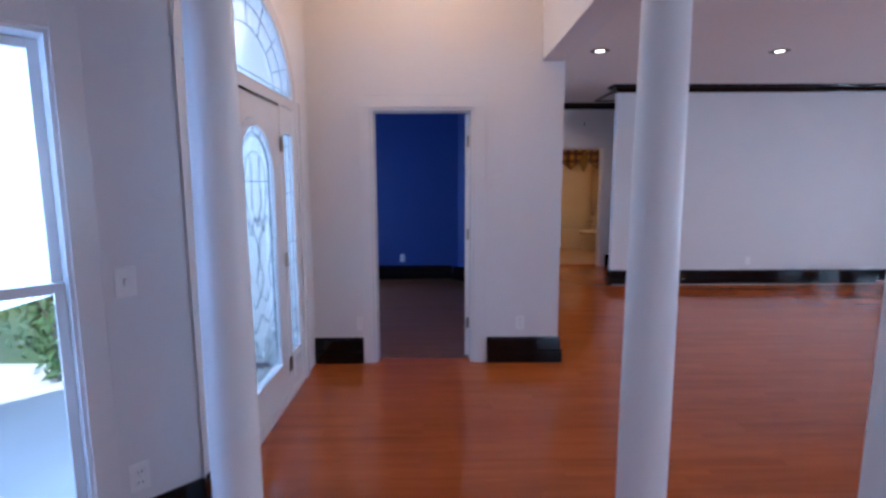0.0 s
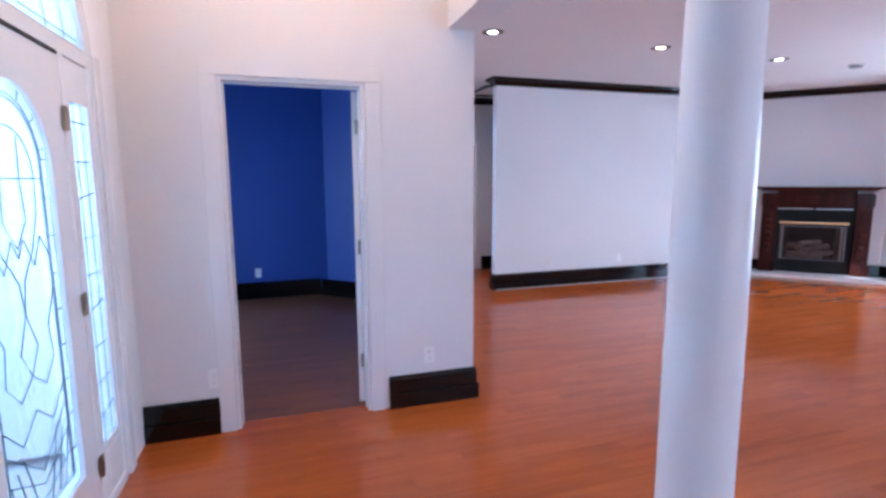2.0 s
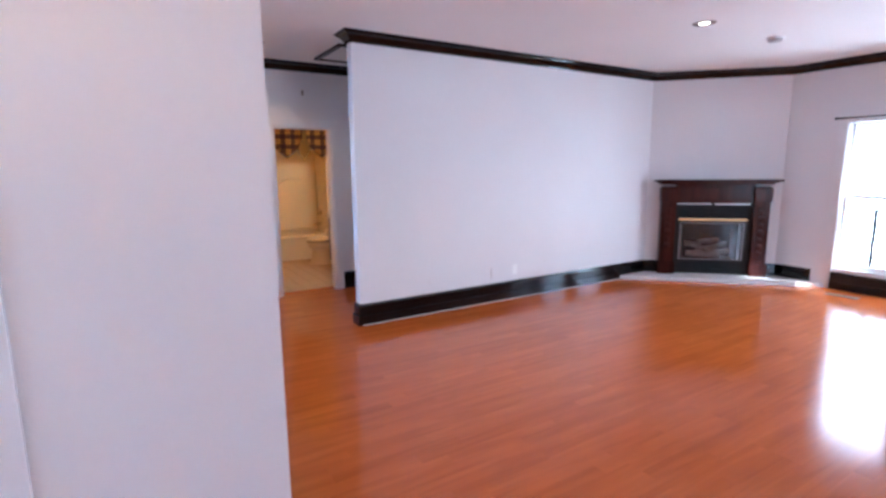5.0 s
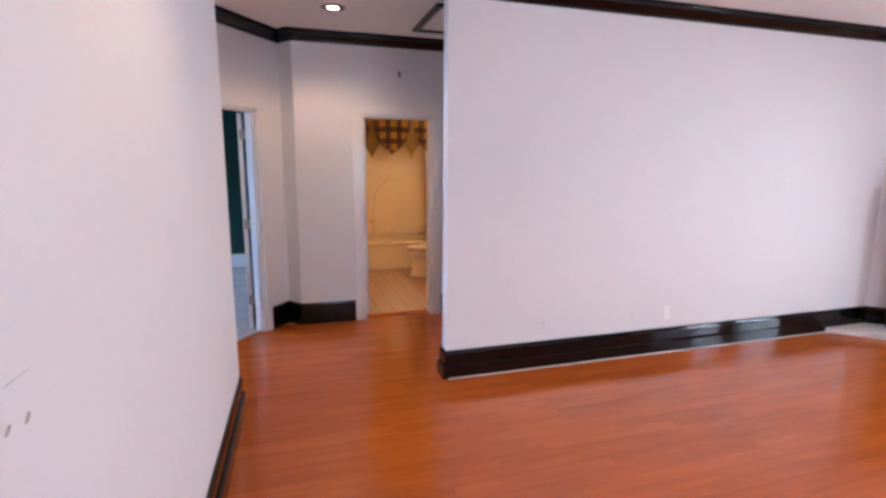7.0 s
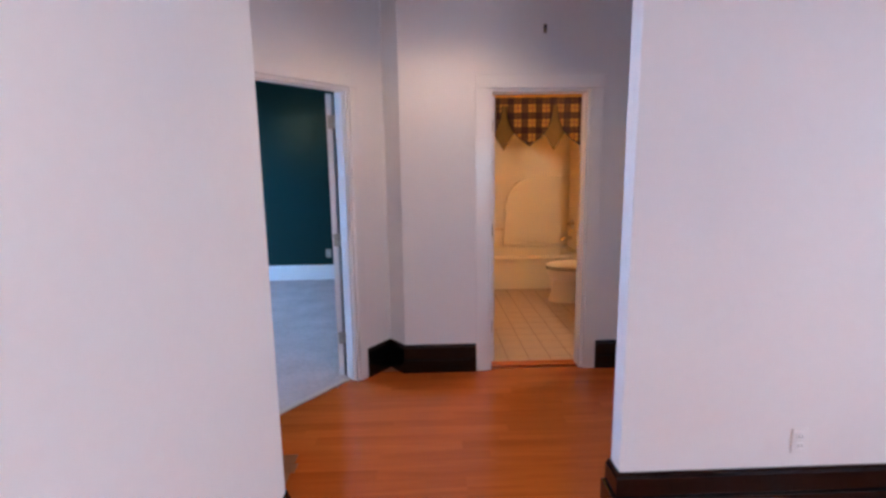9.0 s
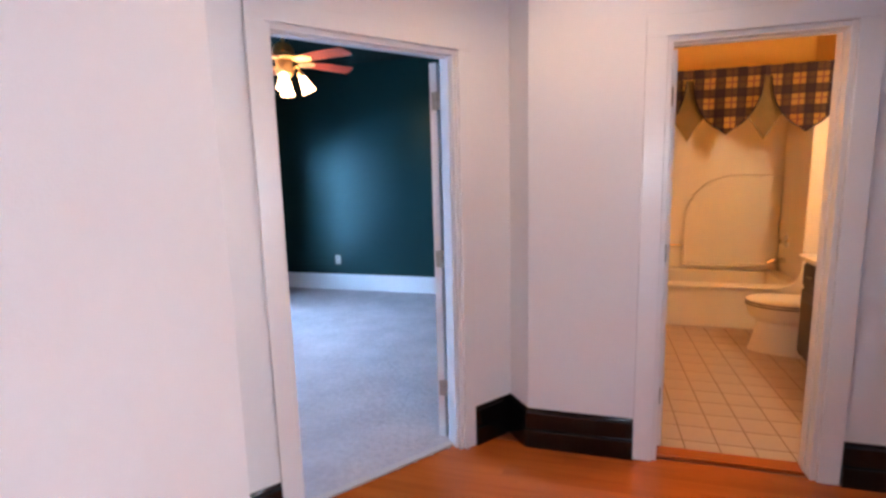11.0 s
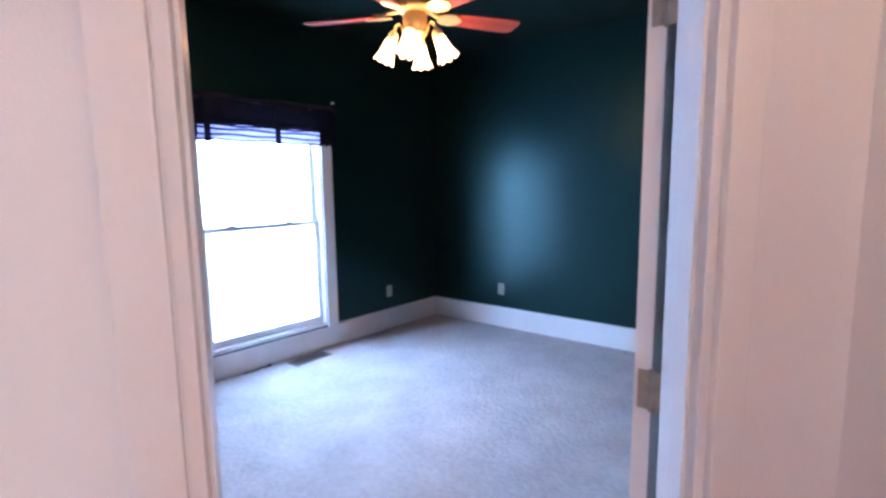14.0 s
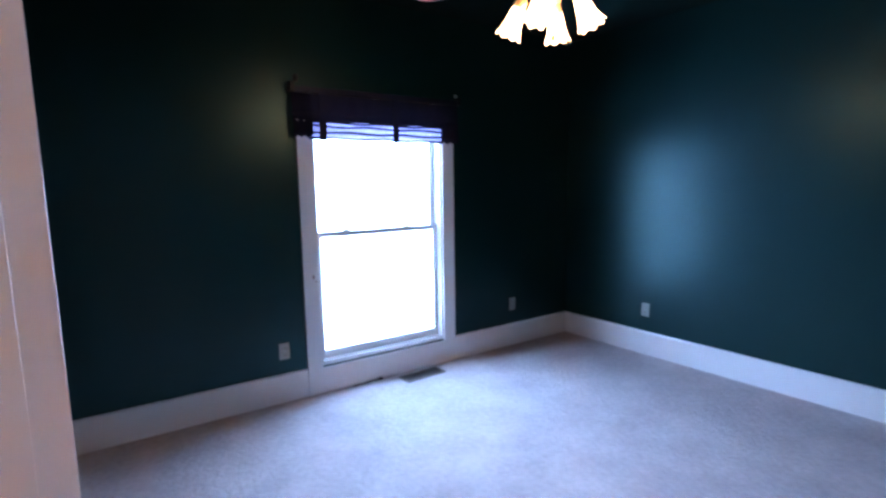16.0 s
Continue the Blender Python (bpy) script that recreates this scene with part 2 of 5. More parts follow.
M_GLASS = glass("clear_glass")
M_TEXGLASS = glass("textured_glass", (0.80, 0.79, 0.75), 0.05)
_tx = M_TEXGLASS.node_tree
_tc, _no, _bp = _tx.nodes.new("ShaderNodeTexCoord"), _tx.nodes.new("ShaderNodeTexNoise"), _tx.nodes.new("ShaderNodeBump")
_no.inputs["Scale"].default_value, _no.inputs["Detail"].default_value = 22.0, 1.0
_bp.inputs["Strength"].default_value, _bp.inputs["Distance"].default_value = 0.10, 0.01
_tx.links.new(_tc.outputs["Object"], _no.inputs["Vector"])
_tx.links.new(_no.outputs[0], _bp.inputs["Height"])
_tx.links.new(_bp.outputs[0], _tx.nodes["Principled BSDF"].inputs["Normal"])
M_PLAID = plaid("plaid_fabric")
M_GOLD = mat("olive_gold_fabric", (0.13, 0.09, 0.035), 0.9, vary=0.15, scale=15)
M_SHEER = mat("sheer_violet_fabric", (0.50, 0.45, 0.72), 0.8)
_tr = M_SHEER.node_tree.nodes.new("ShaderNodeBsdfTranslucent")
_tr.inputs["Color"].default_value = (0.34, 0.31, 0.44, 1)
_mx = M_SHEER.node_tree.nodes.new("ShaderNodeMixShader")
_mx.inputs[0].default_value = 0.5
M_SHEER.node_tree.links.new(M_SHEER.node_tree.nodes["Principled BSDF"].outputs[0], _mx.inputs[1])
M_SHEER.node_tree.links.new(_tr.outputs[0], _mx.inputs[2])
M_SHEER.node_tree.links.new(_mx.outputs[0], M_SHEER.node_tree.nodes["Material Output"].inputs["Surface"])
M_SHADE = mat("dark_violet_fabric", (0.012, 0.010, 0.026), 0.9, vary=0.3, scale=20)
M_FROST = glow("lit_frosted_glass", (1.0, 0.66, 0.38), 2.3)
M_BULB = glow("lit_downlight_lens", (1.0, 0.86, 0.66), 3.0)
M_IRON = mat("dark_iron", (0.02, 0.02, 0.022), 0.45, metal=0.6)
M_VENT = mat("brown_register_metal", (0.10, 0.075, 0.06), 0.4, metal=0.5)
M_CONCRETE = mat("concrete", (0.60, 0.585, 0.55), 0.9, vary=0.12, scale=1.5, bump=0.3)
M_GRASS = mat("grass", (0.07, 0.11, 0.03), 0.9, vary=0.35, scale=0.8, fine=12, bump=0.6)
M_LEAF = mat("leaf", (0.05, 0.10, 0.025), 0.6, vary=0.4, scale=8)
M_BARK = mat("bark", (0.10, 0.07, 0.05), 0.9, vary=0.3, scale=10, bump=0.5)
M_SIDING = mat("pale_siding", (0.62, 0.60, 0.56), 0.7, vary=0.06)
M_PLUG = mat("brown_wall_plug", (0.46, 0.40, 0.37), 0.8, vary=0.3, scale=90)
M_PLUG2 = mat("dull_brown_reflector", (0.16, 0.12, 0.10), 0.6)
M_DSTEEL = mat("dark_steel", (0.20, 0.19, 0.19), 0.4, metal=1.0)
M_MARBLETHR = mat("pale_threshold", (0.55, 0.48, 0.42), 0.5)

# ---- builders ----
def link(name, bm, material=None, smooth=False):
    me = bpy.data.meshes.new(name)
    bmesh.ops.recalc_face_normals(bm, faces=bm.faces[:])
    bm.to_mesh(me)
    bm.free()
    mats = material if isinstance(material, (list, tuple)) else [material]
    for m in mats:
        if m:
            me.materials.append(m)
    if smooth:
        for p in me.polygons:
            p.use_smooth = True
        me.set_sharp_from_angle(angle=radians(35))
    return new(name, me)


def part(name, bm, material, parent, label="", smooth=False):
    """One mesh object under a thing or a part; its mesh is given in the thing's own space."""
    ob = link(name, bm, material, smooth)
    ob.parent = parent
    return tagged(ob, label) if label else ob


def thing(name, m, label, category, group="", kind=""):
    ob = new(name)
    ob.empty_display_size = 0.1
    ob.matrix_world = m
    return tagged(ob, label, category, group, kind)


def bm_box(x0, x1, y0, y1, z0, z1, bevel=0.0, bm=None):
    own = bm is None
    b = bmesh.new()
    r = bmesh.ops.create_cube(b, size=1.0)
    for v in r["verts"]:
        v.co = Vector((x0 + (v.co.x + 0.5) * (x1 - x0), y0 + (v.co.y + 0.5) * (y1 - y0), z0 + (v.co.z + 0.5) * (z1 - z0)))
    if bevel:
        bmesh.ops.bevel(b, geom=b.edges[:], offset=bevel, segments=2, profile=0.6, affect='EDGES')
    if own:
        return b
    me = bpy.data.meshes.new("tmp")
    b.to_mesh(me); b.free(); bm.from_mesh(me); bpy.data.meshes.remove(me)
    return bm


def bm_rev(profile, segs=24, bm=None):
    """A turned shape from (radius, height) pairs about z."""
    bm = bm or bmesh.new()
    rings = []
    for r, z in profile:
        if r < 1e-5:
            rings.append([bm.verts.new((0, 0, z))])
        else:
            rings.append([bm.verts.new((r * math.cos(2 * math.pi * i / segs), r * math.sin(2 * math.pi * i / segs), z)) for i in range(segs)])
    for a, b in zip(rings, rings[1:]):
        for i in range(segs):
            j = (i + 1) % segs
            if len(a) == 1 and len(b) == 1:
                continue
            if len(a) == 1:
                bm.faces.new((a[0], b[i], b[j]))
            elif len(b) == 1:
                bm.faces.new((a[i], a[j], b[0]))
            else:
                bm.faces.new((a[i], a[j], b[j], b[i]))
    return bm


def bm_prism(poly, z0, z1, bm=None):
    """An upright prism on a plan polygon."""
    bm = bm or bmesh.new()
    lo = [bm.verts.new((x, y, z0)) for x, y in poly]
    hi = [bm.verts.new((x, y, z1)) for x, y in poly]
    bm.faces.new(lo[::-1]); bm.faces.new(hi)
    for i in range(len(poly)):
        j = (i + 1) % len(poly)
        bm.faces.new((lo[i], lo[j], hi[j], hi[i]))
    return bm


def bm_tube(points, r, segs=8, bm=None, closed=False):
    """A round bar along points."""
    bm = bm or bmesh.new()
    pts = [Vector(p) for p in points]
    rings = []
    for i, p in enumerate(pts):
        d = (pts[min(i + 1, len(pts) - 1)] - pts[max(i - 1, 0)]).normalized()
        u = d.orthogonal().normalized() if abs(d.z) > 0.9 else d.cross(Vector((0, 0, 1))).normalized()
        v = d.cross(u)
        rr = r[i] if isinstance(r, (list, tuple)) else r
        rings.append([bm.verts.new(p + rr * (math.cos(2 * math.pi * k / segs) * u + math.sin(2 * math.pi * k / segs) * v)) for k in range(segs)])
    for a, b in zip(rings, rings[1:]):
        for k in range(segs):
            bm.faces.new((a[k], a[(k + 1) % segs], b[(k + 1) % segs], b[k]))
    bm.faces.new(rings[0][::-1]); bm.faces.new(rings[-1])
    return bm


def sweep(path, profile, bm=None):
    """A moulding along plan points; the profile is (distance out to the left of the way, height)."""
    bm = bm or bmesh.new()
    pts = [Vector(p) for p in path]
    rings = []
    for i, p in enumerate(pts):
        ns = []
        if i > 0:
            d = (pts[i] - pts[i - 1]).normalized(); ns.append(Vector((-d.y, d.x)))
        if i < len(pts) - 1:
            d = (pts[i + 1] - pts[i]).normalized(); ns.append(Vector((-d.y, d.x)))
        nn = sum(ns, Vector((0, 0))).normalized()
        k = 1 / max(0.3, nn.dot(ns[0]))
        rings.append([bm.verts.new((p.x + nn.x * k * o, p.y + nn.y * k * o, z)) for o, z in profile])
    m = len(profile)
    for a, b in zip(rings, rings[1:]):
        for k in range(m):
            j = (k + 1) % m
            bm.faces.new((a[k], b[k], b[j], a[j]))
    bm.faces.new(rings[0]); bm.faces.new(rings[-1][::-1])
    return bm


def wall(name, p0, p1, thick, z1, openings=(), front=None, back=None, z0=0.0, label="", reveal=None):
    """A wall whose front face runs from p0 to p1 with the room on the left of that way; it has openings (s0, s1, low, high)."""
    a, b = Vector(p0), Vector(p1)
    L = (b - a).length
    d = (b - a) / L
    nrm = Vector((-d.y, d.x))
    ss = sorted({0.0, L, *[o[0] for o in openings], *[o[1] for o in openings]})
    zs = sorted({z0, z1, *[max(o[2], z0) for o in openings], *[o[3] for o in openings]})

    def solid(i, k):
        if not (0 <= i < len(ss) - 1 and 0 <= k < len(zs) - 1):
            return False
        s, z = (ss[i] + ss[i + 1]) / 2, (zs[k] + zs[k + 1]) / 2
        return not any(o[0] < s < o[1] and o[2] < z < o[3] for o in openings)
    bm = bmesh.new()
    cache = {}

    def vert(s, z, q):
        key = (round(s, 5), round(z, 5), q)
        if key not in cache:
            p = a + d * s - nrm * (thick * q)
            cache[key] = bm.verts.new((p.x, p.y, z))
        return cache[key]
    for i in range(len(ss) - 1):
        for k in range(len(zs) - 1):
            if not solid(i, k):
                continue
            s0, s1, lo, hi = ss[i], ss[i + 1], zs[k], zs[k + 1]
            bm.faces.new((vert(s0, lo, 0), vert(s1, lo, 0), vert(s1, hi, 0), vert(s0, hi, 0))).material_index = 0
            bm.faces.new((vert(s0, lo, 1), vert(s0, hi, 1), vert(s1, hi, 1), vert(s1, lo, 1))).material_index = 1
            if not solid(i - 1, k):
                bm.faces.new((vert(s0, lo, 0), vert(s0, hi, 0), vert(s0, hi, 1), vert(s0, lo, 1))).material_index = 2
            if not solid(i + 1, k):
                bm.faces.new((vert(s1, lo, 0), vert(s1, lo, 1), vert(s1, hi, 1), vert(s1, hi, 0))).material_index = 2
            if not solid(i, k - 1):
                bm.faces.new((vert(s0, lo, 0), vert(s0, lo, 1), vert(s1, lo, 1), vert(s1, lo, 0))).material_index = 2
            if not solid(i, k + 1):
                bm.faces.new((vert(s0, hi, 0), vert(s1, hi, 0), vert(s1, hi, 1), vert(s0, hi, 1))).material_index = 2
    ob = link(name, bm, [front or M_WALL, back or M_WALL, reveal or front or M_WALL])
    return tagged(ob, label or "plain painted interior wall", "wall", kind="structure")


def structure(name, bm, material, label, category, smooth=False):
    return tagged(link(name, bm, material, smooth), label, category, kind="structure")


def wall_pose(p, d):
    """Pose at p (x, y, z) with x along d, y out of the wall to the left of d, z up."""
    d = Vector(d).normalized()
    return Matrix(((d.x, -d.y, 0, p[0]), (d.y, d.x, 0, p[1]), (0, 0, 1, p[2]), (0, 0, 0, 1)))

# ---- structure: walls, floors, ceilings ----
TOP = CEIL + 0.06
G_P0, G_P1 = (1.581, 8.813), (0.650, 7.580)      # diagonal wall of the green bedroom's door
GD = (-0.60237, -0.79822)
W_DINE0, W_DINE1 = (-0.82, 1.95), (-2.30, 0.47)  # diagonal dining wall

wall("wall_entry", (-0.81, 3.93), (-0.81, 1.95), 0.15, FOYER, [(0.35, 1.98 - 0.02, 0, 2.62)], M_WALL, M_SIDING, label="white entrance wall around the arched front door")
wall("wall_blue_room_south", (1.205, 3.93), (-0.96, 3.93), 0.13, FOYER, [(0.71, 1.515, 0, 2.062)], M_WALL, M_BLUE, label="white foyer wall with the blue bedroom's doorway")
wall("wall_hall_west", (1.262, 6.965), (1.205, 4.06), 0.12, TOP, (), M_WALL, M_BLUE, label="long white hall wall with a scuffed patch")
wall("wall_hall_return", G_P1, (1.262, 6.965), 0.20, TOP, (), M_WALL, M_BLUE, label="short white angled hall wall")
wall("wall_green_room_door", G_P0, G_P1, 0.104, TOP, [(0.357, 1.265, 0, 2.062)], M_WALL, M_GREEN, label="white angled hall wall with the green bedroom's doorway")
wall("wall_hall_jog", (1.702, 8.655), G_P0, 0.12, TOP, (), M_WALL, M_GREEN, label="narrow white angled wall piece in the hall")
wall("wall_bathroom_south", (4.4, 8.655), (1.702, 8.655), 0.13, TOP, [(1.355, 2.066, 0, 2.062)], M_WALL, M_YELLOW, label="white hall wall with the bathroom doorway")
wall("wall_living_north", (7.1, 7.02), (2.70, 7.02), 0.10, TOP, (), M_WALL, M_WALL, label="long plain white living room wall with black trim")
wall("wall_fireplace", (8.3, 5.82), (7.1, 7.02), 0.13, TOP, [(0.48, 1.22, 0.10, 0.86)], M_WALL, M_SIDING, label="white corner wall behind the fireplace")
WW0, WW1 = (-1.99, 11.82), (-2.19, 7.68)         # window wall of the green bedroom
WWD = (Vector(WW1) - Vector(WW0)).normalized()


def ww_at(s):
    return (WW0[0] + WWD.x * s, WW0[1] + WWD.y * s)


E_WINDOWS = (4.79, 3.83, 2.86)
wall("wall_living_east", (8.3, -3.2), (8.3, 5.82), 0.16, TOP, [(y + 3.2 - 0.37, y + 3.2 + 0.37, 0.24, 2.06) for y in E_WINDOWS], M_WALL, M_SIDING, label="white living room wall with three tall windows")
# three assumed openings, out of view, for the added south light
wall("wall_south", (-2.3, -3.2), (8.3, -3.2), 0.16, TOP, [(4.75, 5.75, 0.4, 2.3), (6.0, 7.0, 0.4, 2.3), (7.25, 8.25, 0.4, 2.3)], M_WALL, M_SIDING)
wall("wall_dining_diagonal", W_DINE0, W_DINE1, 0.15, TOP, [(0.385, 1.40, 0.16, 2.01)], M_WALL, M_SIDING, label="white angled dining wall with a tall window")
wall("wall_dining_west", W_DINE1, (-2.3, -3.2), 0.15, TOP, (), M_WALL, M_SIDING)
wall("wall_blue_room_north", (0.62, 7.53), (-2.36, 7.53), 0.15, TOP, (), M_BLUE, M_GREEN, label="bright blue bedroom wall")
wall("wall_blue_room_west", (-2.0, 7.53), (-2.0, 4.06), 0.16, TOP, [(1.2, 2.3, 0.35, 1.95)], M_BLUE, M_SIDING, label="bright blue bedroom wall with a window")
wall("wall_blue_room_porch", (-2.0, 4.06), (-0.96, 4.06), 0.13, TOP, (), M_BLUE, M_SIDING)
wall("wall_green_room_west", WW0, WW1, 0.16, TOP, [(1.485, 2.548, 0.20, 2.05)], M_GREEN, M_SIDING, label="dark green bedroom wall with a white window")
wall("wall_green_room_north", (2.1, 11.82), (-2.16, 11.82), 0.16, TOP, (), M_GREEN, M_SIDING, label="semi-gloss dark green bedroom wall")
wall("wall_green_room_east", (2.1, 8.79), (2.1, 11.82), 0.15, TOP, (), M_GREEN, M_YELLOW, label="dark green bedroom wall")
wall("wall_bathroom_east", (4.05, 8.785), (4.05, 11.95), 0.15, TOP, (), M_YELLOW, M_SIDING, label="golden yellow bathroom wall")
wall("wall_bathroom_north", (4.05, 11.90), (2.25, 11.90), 0.15, TOP, (), M_YELLOW, M_SIDING, label="golden yellow bathroom wall above the tub")
wall("wall_hall_east", (4.4, 7.12), (4.4, 8.655), 0.12, TOP, (), M_WALL, M_WALL)

structure("header_beam", bm_box(1.03, 1.225, 1.95, 3.925, 2.42, FOYER), M_WALL, "white boxed beam between foyer and living room", "beam")
structure("header_beam_south", bm_box(1.03, 1.225, -3.2, 1.947, 2.42, TOP), M_WALL, "white boxed beam along the columns", "beam")
structure("header_beam_dining", bm_box(-0.84, 1.028, 1.76, 1.945, 2.42, FOYER), M_WALL, "white boxed beam between dining room and foyer", "beam")
structure("wall_foyer_upper_east", bm_box(1.10, 1.228, 1.80, 1.949, TOP, FOYER), M_WALL, "plain upper foyer wall", "wall")

structure("ceiling_living", bm_prism([(1.21, -3.3), (8.4, -3.3), (8.4, 7.15), (4.5, 7.15), (4.5, 8.72), (1.66, 8.72), (1.50, 8.84), (0.52, 7.64), (1.14, 7.03), (1.14, 4.0), (1.21, 4.0)], CEIL, CEIL + 0.12), M_CEIL, "smooth off-white ceiling", "ceiling")
structure("ceiling_foyer", bm_box(-0.96, 1.20, 1.78, 4.05, FOYER, FOYER + 0.1), M_CEIL, "high off-white foyer ceiling", "ceiling")
structure("ceiling_dining", bm_prism([(-2.4, -3.3), (1.205, -3.3), (1.205, 1.75), (-0.85, 1.75), (-0.9, 2.0), (-2.4, 0.5)], CEIL, CEIL + 0.12), M_CEIL, "smooth off-white ceiling", "ceiling")
structure("ceiling_blue_room", bm_box(-2.1, 1.135, 4.065, 7.6, CEIL, CEIL + 0.12), M_BLUE, "dark blue bedroom ceiling", "ceiling")
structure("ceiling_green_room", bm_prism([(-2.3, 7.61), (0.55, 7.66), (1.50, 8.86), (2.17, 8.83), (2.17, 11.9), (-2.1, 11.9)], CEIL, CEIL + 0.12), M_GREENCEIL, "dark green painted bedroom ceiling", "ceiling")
structure("ceiling_bathroom", bm_box(2.18, 4.12, 8.73, 12.0, CEIL, CEIL + 0.12), M_YELLOW, "golden yellow bathroom ceiling", "ceiling")

FLOOR = structure("floor", bm_prism([(-0.97, 1.75), (-0.97, 4.06), (-2.15, 4.06), (-2.15, 7.6), (0.42, 7.6), (1.5, 8.84), (1.66, 8.74), (4.5, 8.74), (4.5, 7.2), (8.4, 7.2), (8.4, -3.3), (-2.4, -3.3), (-2.4, 0.4)], -0.14, -0.0085), M_JOINT, "glossy red-brown hardwood strip floor", "floor")
structure("carpet", bm_prism([(-2.27, 7.64), (0.56, 7.64), (1.50, 8.80), (2.15, 8.80), (2.15, 11.87), (-2.05, 11.87)], -0.14, 0.008), M_CARPET, "worn pale grey-beige cut-pile carpet", "carpet")
BATH_FLOOR = structure("floor_bathroom", bm_box(2.2, 4.1, 8.742, 12.0, -0.14, -0.0015), M_GROUT, "beige square tile floor with dark grout", "floor")

# baseboards and crown
BB = [(0.0, 0.0), (0.032, 0.0), (0.032, 0.098), (0.030, 0.101), (0.019, 0.103), (0.018, 0.190), (0.012, 0.203), (0.010, 0.214), (0.0, 0.214)]
BBW = [(0.0, 0.0), (0.016, 0.0), (0.016, 0.198), (0.009, 0.212), (0.0, 0.212)]
CR = [(0.0, CEIL - 0.098), (0.014, CEIL - 0.098), (0.018, CEIL - 0.082), (0.028, CEIL - 0.074), (0.036, CEIL - 0.055), (0.060, CEIL - 0.034), (0.076, CEIL - 0.026), (0.080, CEIL - 0.012), (0.092, CEIL - 0.010), (0.092, CEIL + 0.001), (0.0, CEIL + 0.001)]


def g_at(s, out=0.0):
    return (G_P0[0] + GD[0] * s - GD[1] * out, G_P0[1] + GD[1] * s + GD[0] * out)


def baseboard(path, profile=BB, material=None, label="tall glossy black stepped baseboard"):
    return structure("baseboard", sweep(path, profile), material or M_BLACK, label, "baseboard")


baseboard([(1.262, 6.96), (1.205, 3.93), (0.615, 3.93)])
baseboard([(-0.405, 3.93), (-0.81, 3.93)])
baseboard([(-0.81, 2.02), (-0.82, 1.95), (-0.995, 1.775)])
baseboard([g_at(1.345), G_P1, (1.262, 6.965), (1.2615, 6.93)])
baseboard([(2.235, 8.655), (1.702, 8.655), G_P0, g_at(0.277)])
baseboard([(4.4, 8.655), (3.145, 8.655)])
baseboard([(7.1, 7.02), (2.70, 7.02), (2.70, 7.12), (4.4, 7.12)])
baseboard([(8.3, 5.39), (8.3, 5.82), (7.99, 6.13)])
baseboard([(7.34, 6.78), (7.1, 7.02)])
for _y0, _y1 in ((4.41, 5.17), (3.45, 4.21), (2.48, 3.24), (-3.2, 2.25)):
    baseboard([(8.3, _y0), (8.3, _y1)])
baseboard([(2.1, 11.82), WW0, ww_at(1.373)], BBW, M_TRIM, "tall white baseboard")
baseboard([ww_at(2.66), WW1, (0.30, 7.68)], BBW, M_TRIM, "tall white baseboard")
baseboard([(0.42, 7.53), (-2.0, 7.53), (-2.0, 4.06), (-0.41, 4.06)])
baseboard([(1.13, 4.06), (1.13, 6.845), (0.44, 7.485)])
structure("trim", sweep([(7.0, 7.02), (2.71, 7.02)], [(0.033, 0.0), (0.040, 0.0), (0.037, 0.007), (0.033, 0.009)]), M_MARBLETHR, "pale unpainted strip under the black baseboard", "trim")
structure("crown_moulding", sweep([(8.3, -3.2), (8.3, 5.82), (7.1, 7.02), (2.70, 7.02), (2.70, 7.12), (4.4, 7.12)], CR), M_BLACK, "glossy black crown moulding", "moulding", True)
structure("crown_moulding_hall", sweep([(4.4, 8.655), (1.702, 8.655), G_P0, G_P1, (1.262, 6.965), (1.22, 4.3)], CR), M_BLACK, "glossy black crown moulding in the hall", "moulding", True)


# ---- doors ----
def bm_casing(w, h, cw, y0, out):
    """Flat casing with eased edges round an opening, y0 is the wall face, out its sense."""
    res = []

    def slab(x0, x1, z0, z1, t0, t1, bm):
        a, b = sorted((y0 + out * t0, y0 + out * t1))
        bm_box(x0, x1, a, b, z0, z1, 0.003, bm)
    for side in (0, 1):
        bm = bmesh.new()
        x0, x1 = (-cw, -0.006) if side == 0 else (w + 0.006, w + cw)
        slab(x0, x1, 0.0, h + 0.006, 0.0, 0.018, bm)
        res.append(bm)
    bm = bmesh.new()
    slab(-cw, w + cw, h + 0.006, h + cw, 0.0, 0.0185, bm)
    res.append(bm)
    return res


def bm_leaf(w, h, t):
    """Six-panel door leaf from x = 0 to w, y = 0 to t."""
    bm = bm_box(0, w, 0.006, t - 0.006, 0, h)
    st = 0.11
    cols = [(st, w / 2 - 0.05), (w / 2 + 0.05, w - st)]
    rows = [(0.24, 0.86), (1.00, 1.60), (1.71, h - 0.12)]
    for y0, y1 in ((0.0, 0.0065), (t - 0.0065, t)):
        xs = [(0, st), (w / 2 - 0.05, w / 2 + 0.05), (w - st, w)]
        for x0, x1 in xs:
            bm_box(x0, x1, y0, y1, 0, h, 0.0, bm)
        for z0, z1 in ((0, 0.24), (0.86, 1.0), (1.60, 1.71), (h - 0.12, h)):
            for x0, x1 in cols:
                bm_box(x0, x1, y0, y1, z0, z1, 0.0, bm)
        for x0, x1 in cols:
            for z0, z1 in rows:
                bm_box(x0 + 0.03, x1 - 0.03, y0 + 0.001, y1 - 0.001, z0 + 0.03, z1 - 0.03, 0.0, bm)
    return bm


def bm_knob():
    bm = bm_rev([(0.0, 0.0), (0.032, 0.0), (0.032, 0.006), (0.012, 0.012), (0.011, 0.03), (0.024, 0.042), (0.028, 0.055), (0.022, 0.066), (0.0, 0.070)], 20)
    return bm


